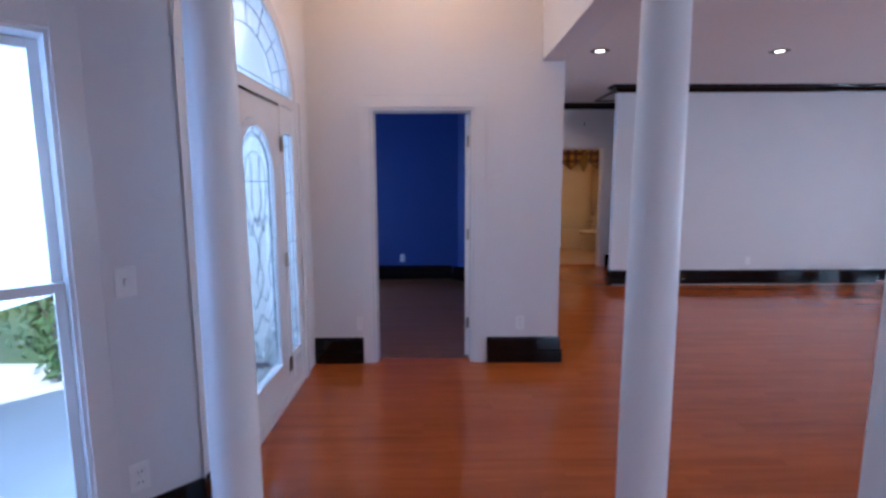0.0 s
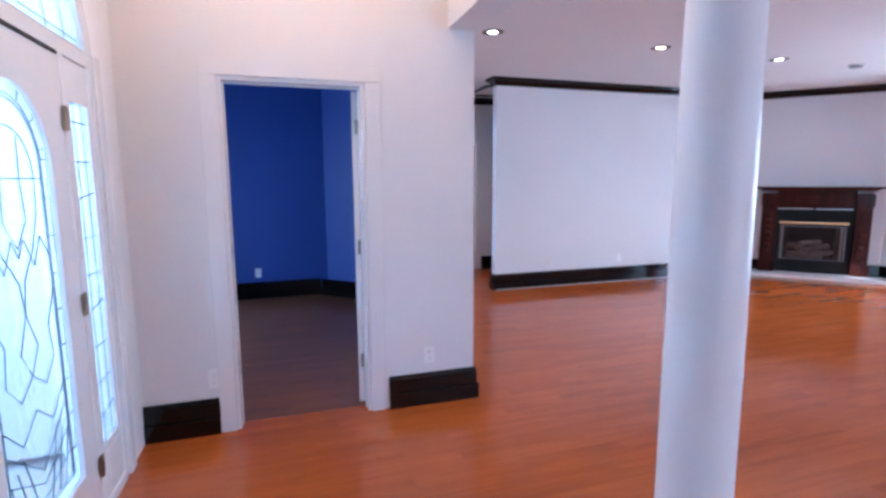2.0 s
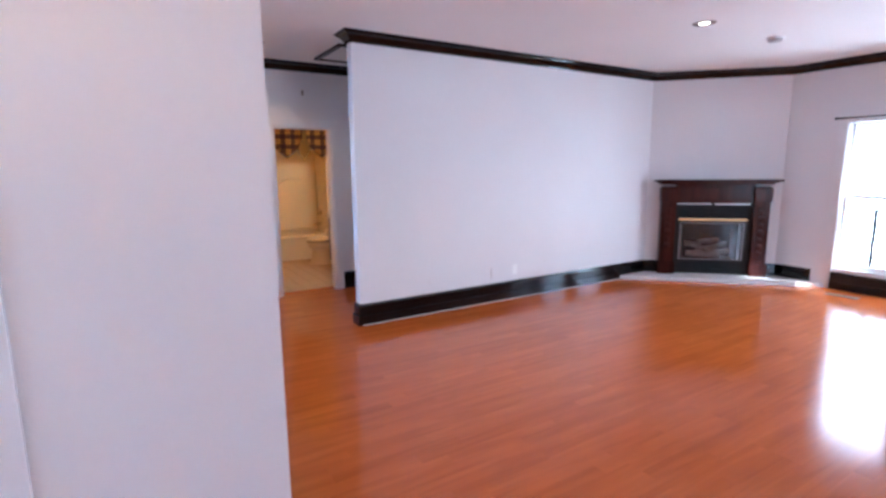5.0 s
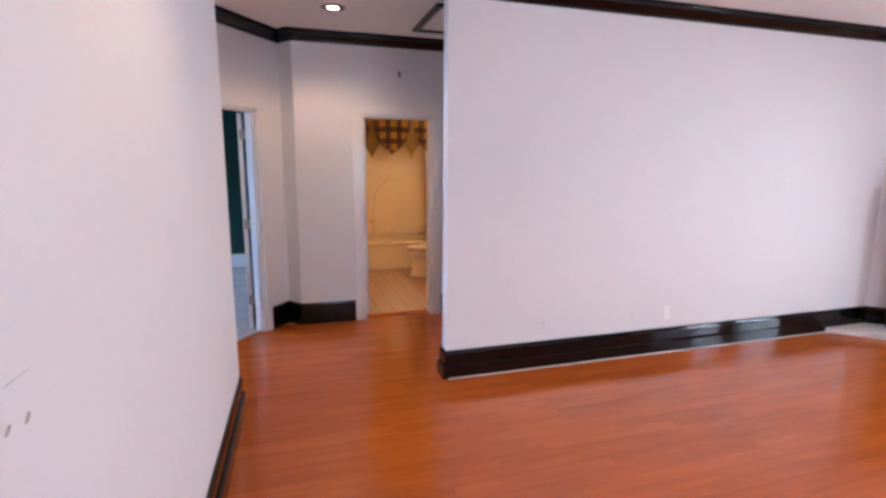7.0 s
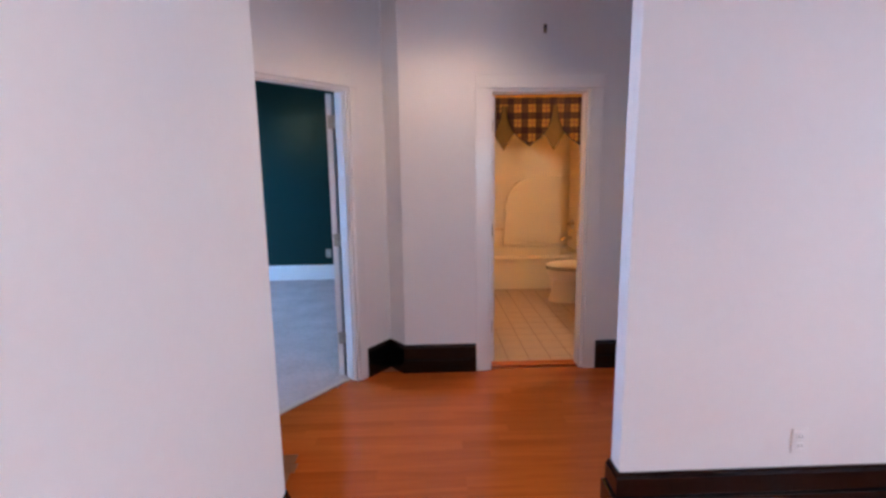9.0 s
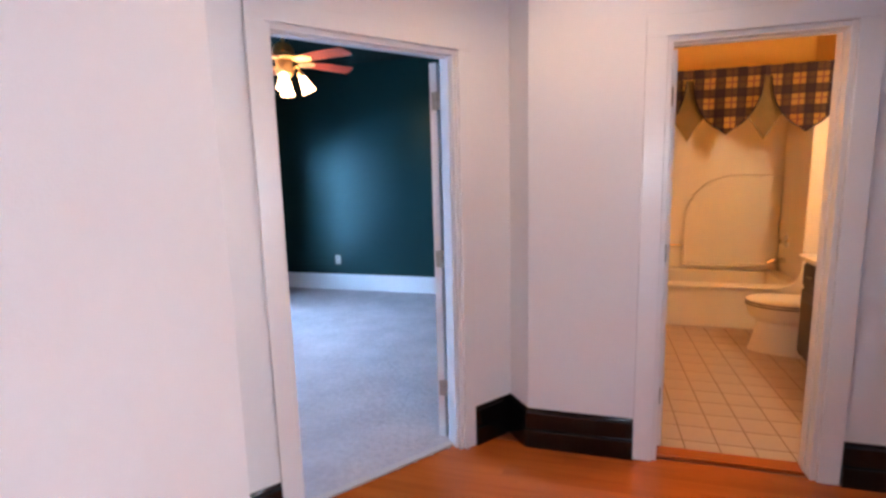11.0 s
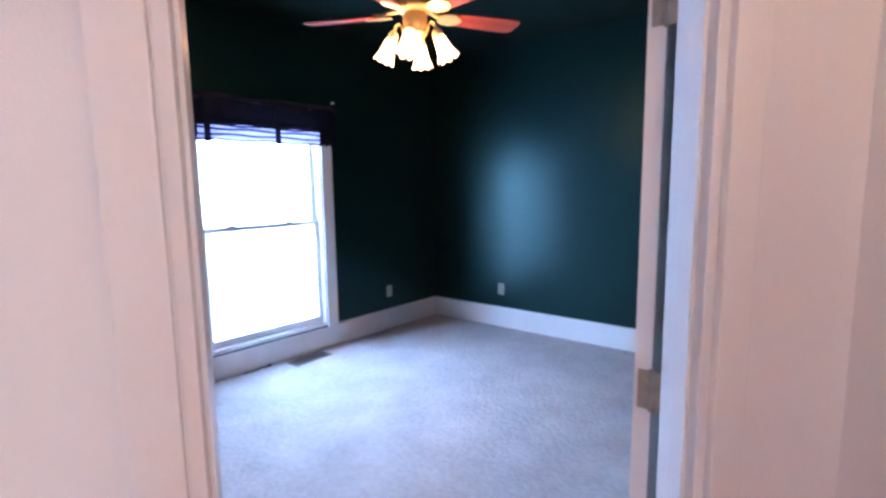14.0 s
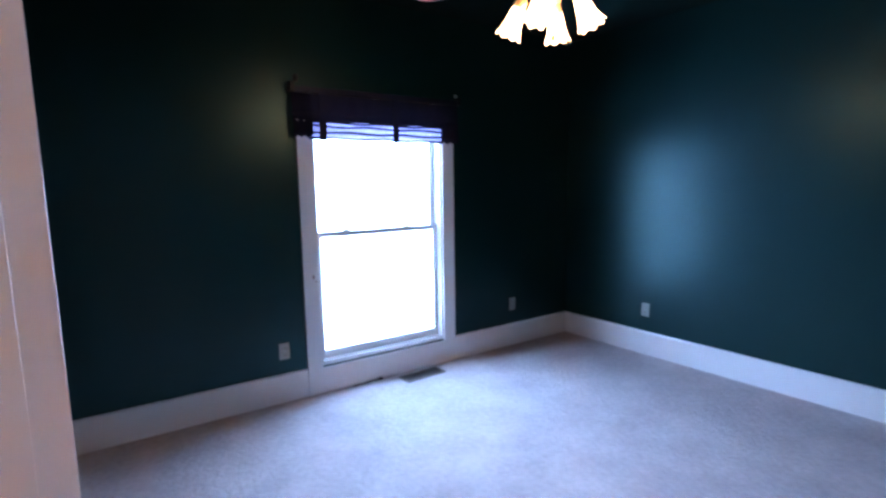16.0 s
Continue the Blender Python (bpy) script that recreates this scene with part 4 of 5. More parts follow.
# ---- fireplace ----
# local frame: x along the corner wall from its right end, y out of the wall
FP = wall_pose((8.3, 5.82, 0), (-0.70711, 0.70711))
HT = 0.05
structure("hearth", bm_prism([(6.55, 7.0), (7.1, 7.0), (8.28, 5.82), (8.28, 5.27)][::-1], 0.0, HT), M_HEARTH, "low white marble hearth slab", "hearth")
F = thing("fireplace", FP @ pose(0.85, 0, HT), "dark mahogany mantel round a black gas fireplace", "fireplace")
for _s in (-1, 1):
    _c = _s * 0.58
    lg = part("pilaster", bm_box(_c - 0.095, _c + 0.095, 0.002, 0.15, 0.0, 1.22, 0.006), M_MAHOG, F, "mahogany pilaster")
    part("plinth", bm_box(_c - 0.112, _c + 0.112, 0.001, 0.175, 0.0, 0.17, 0.010), M_MAHOG, lg)
    part("cap_block", bm_box(_c - 0.108, _c + 0.108, 0.001, 0.172, 1.02, 1.20, 0.010), M_MAHOG, lg)
    part("carving", bm_box(_c - 0.055, _c + 0.055, 0.148, 0.163, 0.24, 0.95, 0.012), M_MAHOG, lg)
    _z = 0.29
    for _r in (0.030, 0.044, 0.034, 0.050, 0.036, 0.042, 0.028):
        cv = part("carved_boss", bm_rev([(0, 0), (_r, 0.0), (_r * 0.85, _r * 0.16), (_r * 0.4, _r * 0.3), (0, _r * 0.34)], 12), M_MAHOG, lg, smooth=True)
        cv.matrix_local = pose(_c, 0.162, _z + _r, -90)
        _z += _r * 2 + 0.014
part("frieze", bm_box(-0.485, 0.485, 0.002, 0.135, 0.992, 1.25, 0.005), M_MAHOG, F)
part("frieze_panel", bm_box(-0.43, 0.43, 0.13, 0.145, 1.04, 1.20, 0.006), M_MAHOG, F)
part("shelf", bm_box(-0.77, 0.77, 0.001, 0.26, 1.285, 1.315, 0.008), M_MAHOG, F, "mahogany mantel shelf")
part("shelf_moulding", bm_box(-0.725, 0.725, 0.001, 0.215, 1.268, 1.286, 0.006), M_MAHOG, F)
part("shelf_moulding", bm_box(-0.695, 0.695, 0.001, 0.185, 1.248, 1.269, 0.006), M_MAHOG, F)
part("surround", bm_ring([(-0.486, 0.0), (0.486, 0.0), (0.486, 0.992), (-0.486, 0.992)], [(-0.385, 0.205), (0.385, 0.205), (0.385, 0.70), (-0.385, 0.70)], 0.004, 0.06), M_FIRE, F, "black steel surround").matrix_local = Matrix(((0, 1, 0, 0), (1, 0, 0, 0), (0, 0, 1, 0), (0, 0, 0, 1)))
for _x0, _x1 in ((-0.46, -0.02), (0.02, 0.46)):
    part("edge_strip", bm_box(_x0, _x1, 0.058, 0.064, 0.972, 0.986), M_STEEL, F, "bright metal strip")
part("hood", bm_box(-0.43, 0.43, 0.058, 0.115, 0.752, 0.782, 0.008), M_BRASS, F, "polished brass hood strip")
for _i in range(4):
    part("louvre", bm_box(-0.43, 0.43, 0.058, 0.068, 0.805 + 0.038 * _i, 0.825 + 0.038 * _i, 0.003), M_FIRE, F)
    part("louvre", bm_box(-0.43, 0.43, 0.058, 0.068, 0.016 + 0.042 * _i, 0.040 + 0.042 * _i, 0.003), M_FIRE, F)
part("door_frame", bm_ring([(-0.41, 0.20), (0.41, 0.20), (0.41, 0.72), (-0.41, 0.72)], [(-0.392, 0.214), (0.392, 0.214), (0.392, 0.706), (-0.392, 0.706)], 0.06, 0.075), M_DSTEEL, F, "thin steel frame of the firebox door").matrix_local = Matrix(((0, 1, 0, 0), (1, 0, 0, 0), (0, 0, 1, 0), (0, 0, 0, 1)))
_bm = bmesh.new()
for _bx in ((-0.35, 0.35, -0.30, -0.28, 0.08, 0.74), (-0.352, -0.34, -0.30, 0.01, 0.08, 0.74), (0.34, 0.352, -0.30, 0.01, 0.08, 0.74), (-0.35, 0.35, -0.30, 0.01, 0.08, 0.19), (-0.35, 0.35, -0.30, 0.01, 0.72, 0.74)):
    bm_box(*_bx, 0.0, _bm)
part("firebox", _bm, M_FIRE, F)
part("glass_door", bm_box(-0.393, 0.393, 0.062, 0.066, 0.213, 0.707), glass("smoked_glass", (0.72, 0.72, 0.74), 0.10), F, "smoked glass door")
random.seed(5)
for _i, (_x, _y, _z, _an, _l) in enumerate(((-0.05, -0.12, 0.19, 8, 0.50), (0.06, -0.05, 0.17, -6, 0.44), (-0.10, -0.09, 0.28, 24, 0.36), (0.12, -0.10, 0.27, -30, 0.34), (0.0, -0.08, 0.36, 10, 0.28))):
    lgp = [(_l * (k / 8 - 0.5), 0.01 * math.sin(k * 2.1 + _i), 0.008 * math.cos(k * 1.7 + _i)) for k in range(9)]
    o = part("log", bm_tube(lgp, [0.036 + 0.008 * random.random() for k in range(9)], 9), M_LOG, F, smooth=True)
    o.matrix_local = pose(_x, _y, _z + 0.09, 0, _an * 0.5, _an)
part("log_grate", bm_box(-0.28, 0.28, -0.18, 0.0, 0.19, 0.225, 0.004), M_FIRE, F)

# ---- ceiling things ----
for _x, _y in CANS:
    c = thing("downlight", pose(_x, _y, CEIL), "lit recessed ceiling downlight with dull brown trim ring", "ceiling light", "recessed downlights")
    part("trim_ring", bm_rev([(0.062, 0.0), (0.070, -0.004), (0.090, -0.004), (0.098, 0.0), (0.098, 0.001), (0.060, 0.001)], 36), M_PLUG2, c, "dull brown trim ring", smooth=True)
    part("baffle", bm_rev([(0.070, 0.0), (0.068, -0.0045), (0.047, -0.0018), (0.045, 0.0)], 32), M_PLUG2, c, "dull brown baffle ring")
    part("lens", bm_rev([(0.0, -0.0025), (0.046, -0.0025), (0.046, 0.0)], 32), M_BULB, c, "glowing lens")
d = thing("smoke_detector", pose(6.45, 5.18, CEIL), "round grey-white smoke detector on the ceiling", "smoke detector")
part("base", bm_rev([(0.0, 0.0), (0.085, 0.0), (0.088, -0.008), (0.080, -0.014), (0.0, -0.014)], 32), M_PLASTIC, d, smooth=True)
part("cap", bm_rev([(0.066, -0.012), (0.066, -0.026), (0.055, -0.036), (0.0, -0.038)], 32), mat("grey_plastic", (0.42, 0.41, 0.40), 0.5), d, smooth=True)
h = thing("attic_hatch", pose(3.12, 7.90, CEIL), "white ceiling hatch in a black moulded frame", "hatch")
for _a, _b, _c, _e in ((-0.36, 0.36, -0.40, -0.345), (-0.36, 0.36, 0.345, 0.40), (-0.36, -0.305, -0.345, 0.345), (0.305, 0.36, -0.345, 0.345)):
    part("frame_bar", bm_box(_a, _b, _c, _e, -0.024, 0.0, 0.006), M_BLACK, h)
part("panel", bm_box(-0.304, 0.304, -0.344, 0.344, -0.010, 0.0), M_CEIL, h)

# ---- ceiling fan ----
FAN = thing("ceiling_fan", pose(-0.222, 9.521, 0), "brass ceiling fan with red-brown blades and lit tulip shades", "ceiling fan")
part("canopy", bm_rev([(0.0, CEIL), (0.068, CEIL), (0.066, CEIL - 0.02), (0.045, CEIL - 0.05), (0.016, CEIL - 0.065), (0.0, CEIL - 0.065)], 28), M_BRASS, FAN, smooth=True)
part("down_rod", bm_rev([(0.0, 2.46), (0.013, 2.46), (0.013, CEIL - 0.05), (0.0, CEIL - 0.05)], 14), M_BRASS, FAN, smooth=True)
part("motor", bm_rev([(0.0, 2.475), (0.022, 2.475), (0.042, 2.468), (0.062, 2.452), (0.074, 2.43), (0.078, 2.405), (0.070, 2.39), (0.092, 2.382), (0.098, 2.372), (0.092, 2.36), (0.06, 2.35), (0.0, 2.35)], 36), M_BRASS, FAN, smooth=True)
part("switch_housing", bm_rev([(0.0, 2.352), (0.055, 2.352), (0.062, 2.335), (0.06, 2.29), (0.048, 2.265), (0.05, 2.25), (0.03, 2.225), (0.0, 2.22)], 28), M_BRASS, FAN, smooth=True)
for _i in range(5):
    _a = 205.2 + 72 * _i
    bl = part("blade", bmesh.new(), M_BLADE, FAN, "red-brown wooden fan blade")
    _bm = bmesh.new()
    _pl = [(0.185, -0.050), (0.30, -0.058), (0.50, -0.068), (0.575, -0.066), (0.592, -0.05), (0.597, 0.0), (0.592, 0.05), (0.575, 0.066), (0.50, 0.068), (0.30, 0.058), (0.185, 0.050), (0.175, 0.0)]
    bm_prism(_pl, -0.003, 0.003, _bm)
    _bm.to_mesh(bl.data); _bm.free()
    bl.matrix_local = pose(0, 0, 2.342, 0, 0, _a) @ pose(0, 0, 0, -12)
    ir = part("blade_iron", bm_tube([(0.09, 0, 0.022), (0.13, 0.018, 0.016), (0.17, 0.022, 0.006), (0.215, 0.0, 0.006)], [0.012, 0.010, 0.010, 0.014], 8), M_BRASS, bl, "brass blade bracket", True)
    part("iron_plate", bm_prism([(0.13, -0.028), (0.165, -0.048), (0.205, -0.050), (0.24, -0.032), (0.262, 0.0), (0.24, 0.032), (0.205, 0.050), (0.165, 0.048), (0.13, 0.028)], -0.010, -0.0035), M_BRASS, bl, "brass blade plate")
for _i in range(4):
    _a = 28.5 + 90 * _i
    arm = part("lamp_arm", bm_tube([(0.040, 0, 2.225), (0.058, 0, 2.25), (0.068, 0, 2.285), (0.082, 0, 2.302), (0.098, 0, 2.295), (0.108, 0, 2.272), (0.110, 0, 2.25)], 0.007, 8), M_BRASS, FAN, smooth=True)
    arm.matrix_local = pose(0, 0, 0, 0, 0, _a)
    cup = part("socket_cup", bm_rev([(0.0, 0.012), (0.018, 0.012), (0.026, -0.005), (0.026, -0.03), (0.0, -0.03)], 16), M_BRASS, arm, smooth=True)
    cup.matrix_local = pose(0.112, 0, 2.252, 0, -24)
    prof = [(0.020, -0.016), (0.027, -0.035), (0.032, -0.062), (0.037, -0.095), (0.045, -0.125), (0.054, -0.143)]
    _bm = bmesh.new()
    _sg = 32
    _rg = []
    for _k2, (_rr, _zz) in enumerate(prof):
        _fl = 0.10 * max(0, (_k2 - 2) / 3)
        _rg.append([_bm.verts.new((_rr * (1 + _fl * math.cos(8 * 2 * math.pi * q / _sg)) * math.cos(2 * math.pi * q / _sg), _rr * (1 + _fl * math.cos(8 * 2 * math.pi * q / _sg)) * math.sin(2 * math.pi * q / _sg), _zz - 0.05 * _fl * math.cos(8 * 2 * math.pi * q / _sg))) for q in range(_sg)])
    for _p1, _p2 in zip(_rg, _rg[1:]):
        for q in range(_sg):
            _bm.faces.new((_p1[q], _p1[(q + 1) % _sg], _p2[(q + 1) % _sg], _p2[q]))
    bmesh.ops.solidify(_bm, geom=_bm.faces[:], thickness=0.003)
    sh = part("shade", _bm, M_FROST, arm, "lit frosted tulip glass shade", True)
    sh.matrix_local = pose(0.112, 0, 2.252, 0, -24)
part("pull_chain", bm_tube([(0.05, -0.03, 2.24), (0.052, -0.032, 2.16), (0.052, -0.032, 2.09)], 0.002, 6), M_BRASS, FAN)
part("chain_knob", bm_rev([(0.0, 2.092), (0.008, 2.086), (0.010, 2.076), (0.006, 2.066), (0.0, 2.064)], 10), M_BRASS, FAN, smooth=True).matrix_local = pose(0.052, -0.032, 0)
point_lamp("fan_lamp_glow", (-0.222, 9.521, 2.17), 3.6, (1.0, 0.62, 0.34), 0.12)


# ---- outlets, switches, small wall things ----
def outlet(p, d, label="white duplex wall outlet", kind_=0, plastic=None):
    o = thing("wall_switch" if kind_ == 1 else "blank_wall_plate" if kind_ == 2 else "wall_outlet", wall_pose(p, d), label, "switch" if kind_ == 1 else "wall plate" if kind_ == 2 else "outlet", "wall plates")
    part("cover_plate", bm_box(-0.036, 0.036, 0.0, 0.006, -0.058, 0.058, 0.003), plastic or M_PLASTIC, o)
    if kind_ == 1:
        part("toggle", bm_box(-0.006, 0.006, 0.005, 0.018, -0.012, 0.012, 0.003), plastic or M_PLASTIC, o)
        part("toggle_slot", bm_box(-0.0068, 0.0068, 0.0055, 0.0068, -0.0132, 0.0132), M_SLOT, o)
    if kind_ == 0:
        for z in (-0.022, 0.022):
            part("receptacle", bm_box(-0.017, 0.017, 0.005, 0.009, z - 0.014, z + 0.014, 0.004), plastic or M_PLASTIC, o)
            for x in (-0.007, 0.007):
                part("slot", bm_box(x - 0.0014, x + 0.0014, 0.0088, 0.0096, z - 0.005, z + 0.006), M_SLOT, o)
    part("screw", bm_box(-0.003, 0.003, 0.0055, 0.0072, -0.003, 0.003), M_STEEL, o)
    return o


outlet((-0.425, 3.93, 0.335), (-1, 0), "white outlet low on the foyer wall")
outlet((0.89, 3.93, 0.335), (-1, 0), "white outlet low on the foyer wall")
outlet((-0.347, 7.53, 0.33), (-1, 0), "white outlet on the blue bedroom wall")
outlet((3.495, 7.02, 0.34), (-1, 0), "painted-over white outlet on the long living room wall", plastic=M_WALL)
outlet((4.36, 7.02, 0.345), (-1, 0), "painted-over blank plate on the long living room wall", 2, M_WALL)
outlet((4.68, 7.02, 0.347), (-1, 0), "white blank plate on the long living room wall", 2)
outlet((3.406, 8.655, 0.36), (-1, 0), "white outlet on the hall wall")
outlet((*ww_at(0.715), 0.395), WWD, "aged ivory outlet on the dark green wall", plastic=M_IVORY)
outlet((*ww_at(2.815), 0.372), WWD, "aged ivory outlet on the dark green wall", plastic=M_IVORY)
outlet((-1.118, 11.82, 0.40), (-1, 0), "aged ivory outlet on the dark green wall", plastic=M_IVORY)
outlet((0.546, 11.82, 0.37), (-1, 0), "aged ivory outlet on the dark green wall", plastic=M_IVORY)
_q = lambda s: (W_DINE0[0] + _dd[0] * s, W_DINE0[1] + _dd[1] * s)
outlet((*_q(0.225), 1.12), _dd, "white switch on the angled dining wall", 1)
outlet((*_q(0.235), 0.325), _dd, "white outlet on the angled dining wall")
b = thing("wall_bracket", wall_pose((2.715, 8.655, 2.46), (-1, 0)), "small dark hook high on the hall wall", "hook")
part("plate", bm_box(-0.012, 0.012, 0.0, 0.006, -0.03, 0.03, 0.002), M_ABRASS, b)
part("hook", bm_tube([(0, 0.005, 0.01), (0, 0.025, 0.0), (0, 0.03, 0.015)], 0.006, 6), M_IRON, b)
for _y, _z, _r in ((4.36, 1.198, 0.0075), (4.455, 1.200, 0.006), (4.51, 1.193, 0.0065)):
    a = thing("wall_plug", wall_pose((1.205 + 0.01962 * (_y - 4.06), _y, _z), (-0.01962, -1)), "torn grey-brown screw plug stuck in the white wall", "wall anchor", "wall anchors")
    part("anchor", bm_rev([(0.0, 0.003), (0.3 * _r, 0.003), (0.7 * _r, 0.002), (_r, 0.0005), (0.0, 0.0)], 9), M_PLUG, a).matrix_local = pose(0, 0, 0, -90, 0, 0) @ pose(0, 0, 0, 0, 0, 35) @ Matrix.Diagonal((1.7, 0.9, 1.0, 1.0))
structure("wall_scratch", bm_box(1.2115, 1.2145, 4.46, 4.54, 1.2648, 1.2658, 0.0002), M_PLUG, "thin scratch across the white hall wall", "scratch")
v = thing("floor_register", pose(-1.93, 10.03, 0.008), "brown metal floor register in the carpet", "floor vent")
part("rim", bm_ring([(-0.18, -0.07), (0.18, -0.07), (0.18, 0.07), (-0.18, 0.07)], [(-0.155, -0.048), (0.155, -0.048), (0.155, 0.048), (-0.155, 0.048)], 0.0, 0.006), M_VENT, v).matrix_local = Matrix(((0, 0, 1, 0), (0, 1, 0, 0), (1, 0, 0, 0), (0, 0, 0, 1)))
part("well", bm_box(-0.049, 0.049, -0.156, 0.156, 0.0, 0.0012), M_SLOT, v)
for _i in range(14):
    s = part("slat", bm_box(-0.048, 0.048, -0.003, 0.003, 0.0012, 0.005), M_VENT, v)
    s.matrix_local = pose(0, -0.143 + 0.022 * _i, 0)
c = thing("cable", pose(-2.045, 9.60, 0.008), "short black cable end lying at the white baseboard", "cable")
part("lead", bm_tube([(-0.012, 0.10 * i / 8 * 2.2 - 0.11, 0.006 + 0.004 * math.sin(i * 1.4)) for i in range(9)], 0.0045, 6), M_SLOT, c, smooth=True)
part("plug", bm_box(-0.022, -0.002, 0.105, 0.135, 0.0, 0.016, 0.003), M_SLOT, c)
v = thing("floor_register", pose(7.95, 4.9, 0.0), "brown metal floor register by the window", "floor vent")
part("rim", bm_box(-0.06, 0.06, -0.16, 0.16, 0.0, 0.005, 0.002), M_VENT, v)
for _i in range(12):
    s = part("slat", bm_box(-0.045, 0.045, -0.003, 0.003, 0.005, 0.008), M_VENT, v)
    s.matrix_local = pose(0, -0.13 + 0.0235 * _i, 0)

# ---- bathroom ----
T = thing("bathtub", pose(0, 0, 0), "cream one-piece tub with arched shower surround", "bathtub")
part("apron", bm_box(2.255, 3.86, 11.06, 11.10, 0.002, 0.40, 0.012), M_PORC, T)
part("rim", bm_ring([(2.255, 11.03), (3.88, 11.03), (3.88, 11.88), (2.255, 11.88)], [(2.35, 11.13), (3.74, 11.13), (3.74, 11.78), (2.35, 11.78)], 0.37, 0.41), M_PORC, T).matrix_local = Matrix(((0, 1, 0, 0), (0, 0, 1, 0), (1, 0, 0, 0), (0, 0, 0, 1)))
_bm = bmesh.new()
for _bx in ((2.33, 3.76, 11.11, 11.14, 0.06, 0.40), (2.33, 3.76, 11.77, 11.80, 0.06, 0.40), (2.33, 2.36, 11.11, 11.80, 0.06, 0.40), (3.73, 3.76, 11.11, 11.80, 0.06, 0.40), (2.33, 3.76, 11.11, 11.80, 0.04, 0.07)):
    bm_box(*_bx, 0.0, _bm)
part("basin", _bm, M_PORC, T)
part("back_panel", bm_box(2.26, 3.88, 11.84, 11.89, 0.41, 1.98, 0.006), M_PORC, T)
part("side_panel", bm_box(3.83, 3.90, 11.04, 11.84, 0.41, 1.98, 0.015), M_PORC, T)
part("front_flange", bm_box(3.765, 3.90, 11.02, 11.06, 0.41, 2.05, 0.010), M_PORC, T)
_bm = bmesh.new()
_cv = [(3.765, 0.41)] + [(3.60 + 0.165 * math.sin(a * math.pi / 20), 0.575 - 0.165 * math.cos(a * math.pi / 20)) for a in range(11)]
_c0 = [_bm.verts.new((x, 11.02, z)) for x, z in _cv]; _c1 = [_bm.verts.new((x, 11.06, z)) for x, z in _cv]
_bm.faces.new(_c0); _bm.faces.new(_c1[::-1])
for _i in range(len(_cv)):
    _j = (_i + 1) % len(_cv)
    _bm.faces.new((_c0[_i], _c1[_i], _c1[_j], _c0[_j]))
part("corner_sweep", _bm, M_PORC, T, smooth=True)
part("rim_bead", bm_tube([(2.26, 11.025, 0.395), (3.60, 11.025, 0.395)], 0.014, 8), M_PORC, T, smooth=True)
_ar = [(2.955, 0.47)] + [(3.40 - 0.445 * math.cos(a * math.pi / 24), 0.93 + 0.44 * math.sin(a * math.pi / 24)) for a in range(13)] + [(3.81, 1.37), (3.81, 0.47)]
_bm = bmesh.new()
_v0 = [_bm.verts.new((x, 11.842, z)) for x, z in _ar]; _v1 = [_bm.verts.new((x, 11.80, z)) for x, z in _ar]
_bm.faces.new(_v0); _bm.faces.new(_v1[::-1])
for _i in range(len(_ar)):
    _j = (_i + 1) % len(_ar)
    _bm.faces.new((_v0[_i], _v1[_i], _v1[_j], _v0[_j]))
part("arched_panel", _bm, M_PORC, T, "raised arched wall panel")
part("arch_bead", bm_tube([(x, 11.80, z) for x, z in _ar[:-1]], 0.014, 6), M_PORC, T, smooth=True)
part("ledge", bm_box(2.95, 3.81, 11.755, 11.80, 0.44, 0.475, 0.015), M_PORC, T)
part("grab_bar", bm_tube([(2.60, 11.84, 0.66), (2.60, 11.79, 0.66), (2.93, 11.79, 0.66), (2.93, 11.84, 0.66)], 0.011, 8), M_CHROME, T, "chrome grab bar", True)
part("tap", bm_tube([(3.83, 11.62, 0.55), (3.72, 11.62, 0.55), (3.68, 11.62, 0.52)], 0.026, 10), M_CHROME, T, "chrome tub spout", True)
part("tap_handle", bm_rev([(0, 0), (0.07, 0.0), (0.06, 0.01), (0.02, 0.02), (0.018, 0.05), (0.03, 0.06), (0, 0.07)], 18), M_CHROME, T, "chrome mixer handle", True).matrix_local = pose(3.83, 11.62, 0.74, 0, -90)

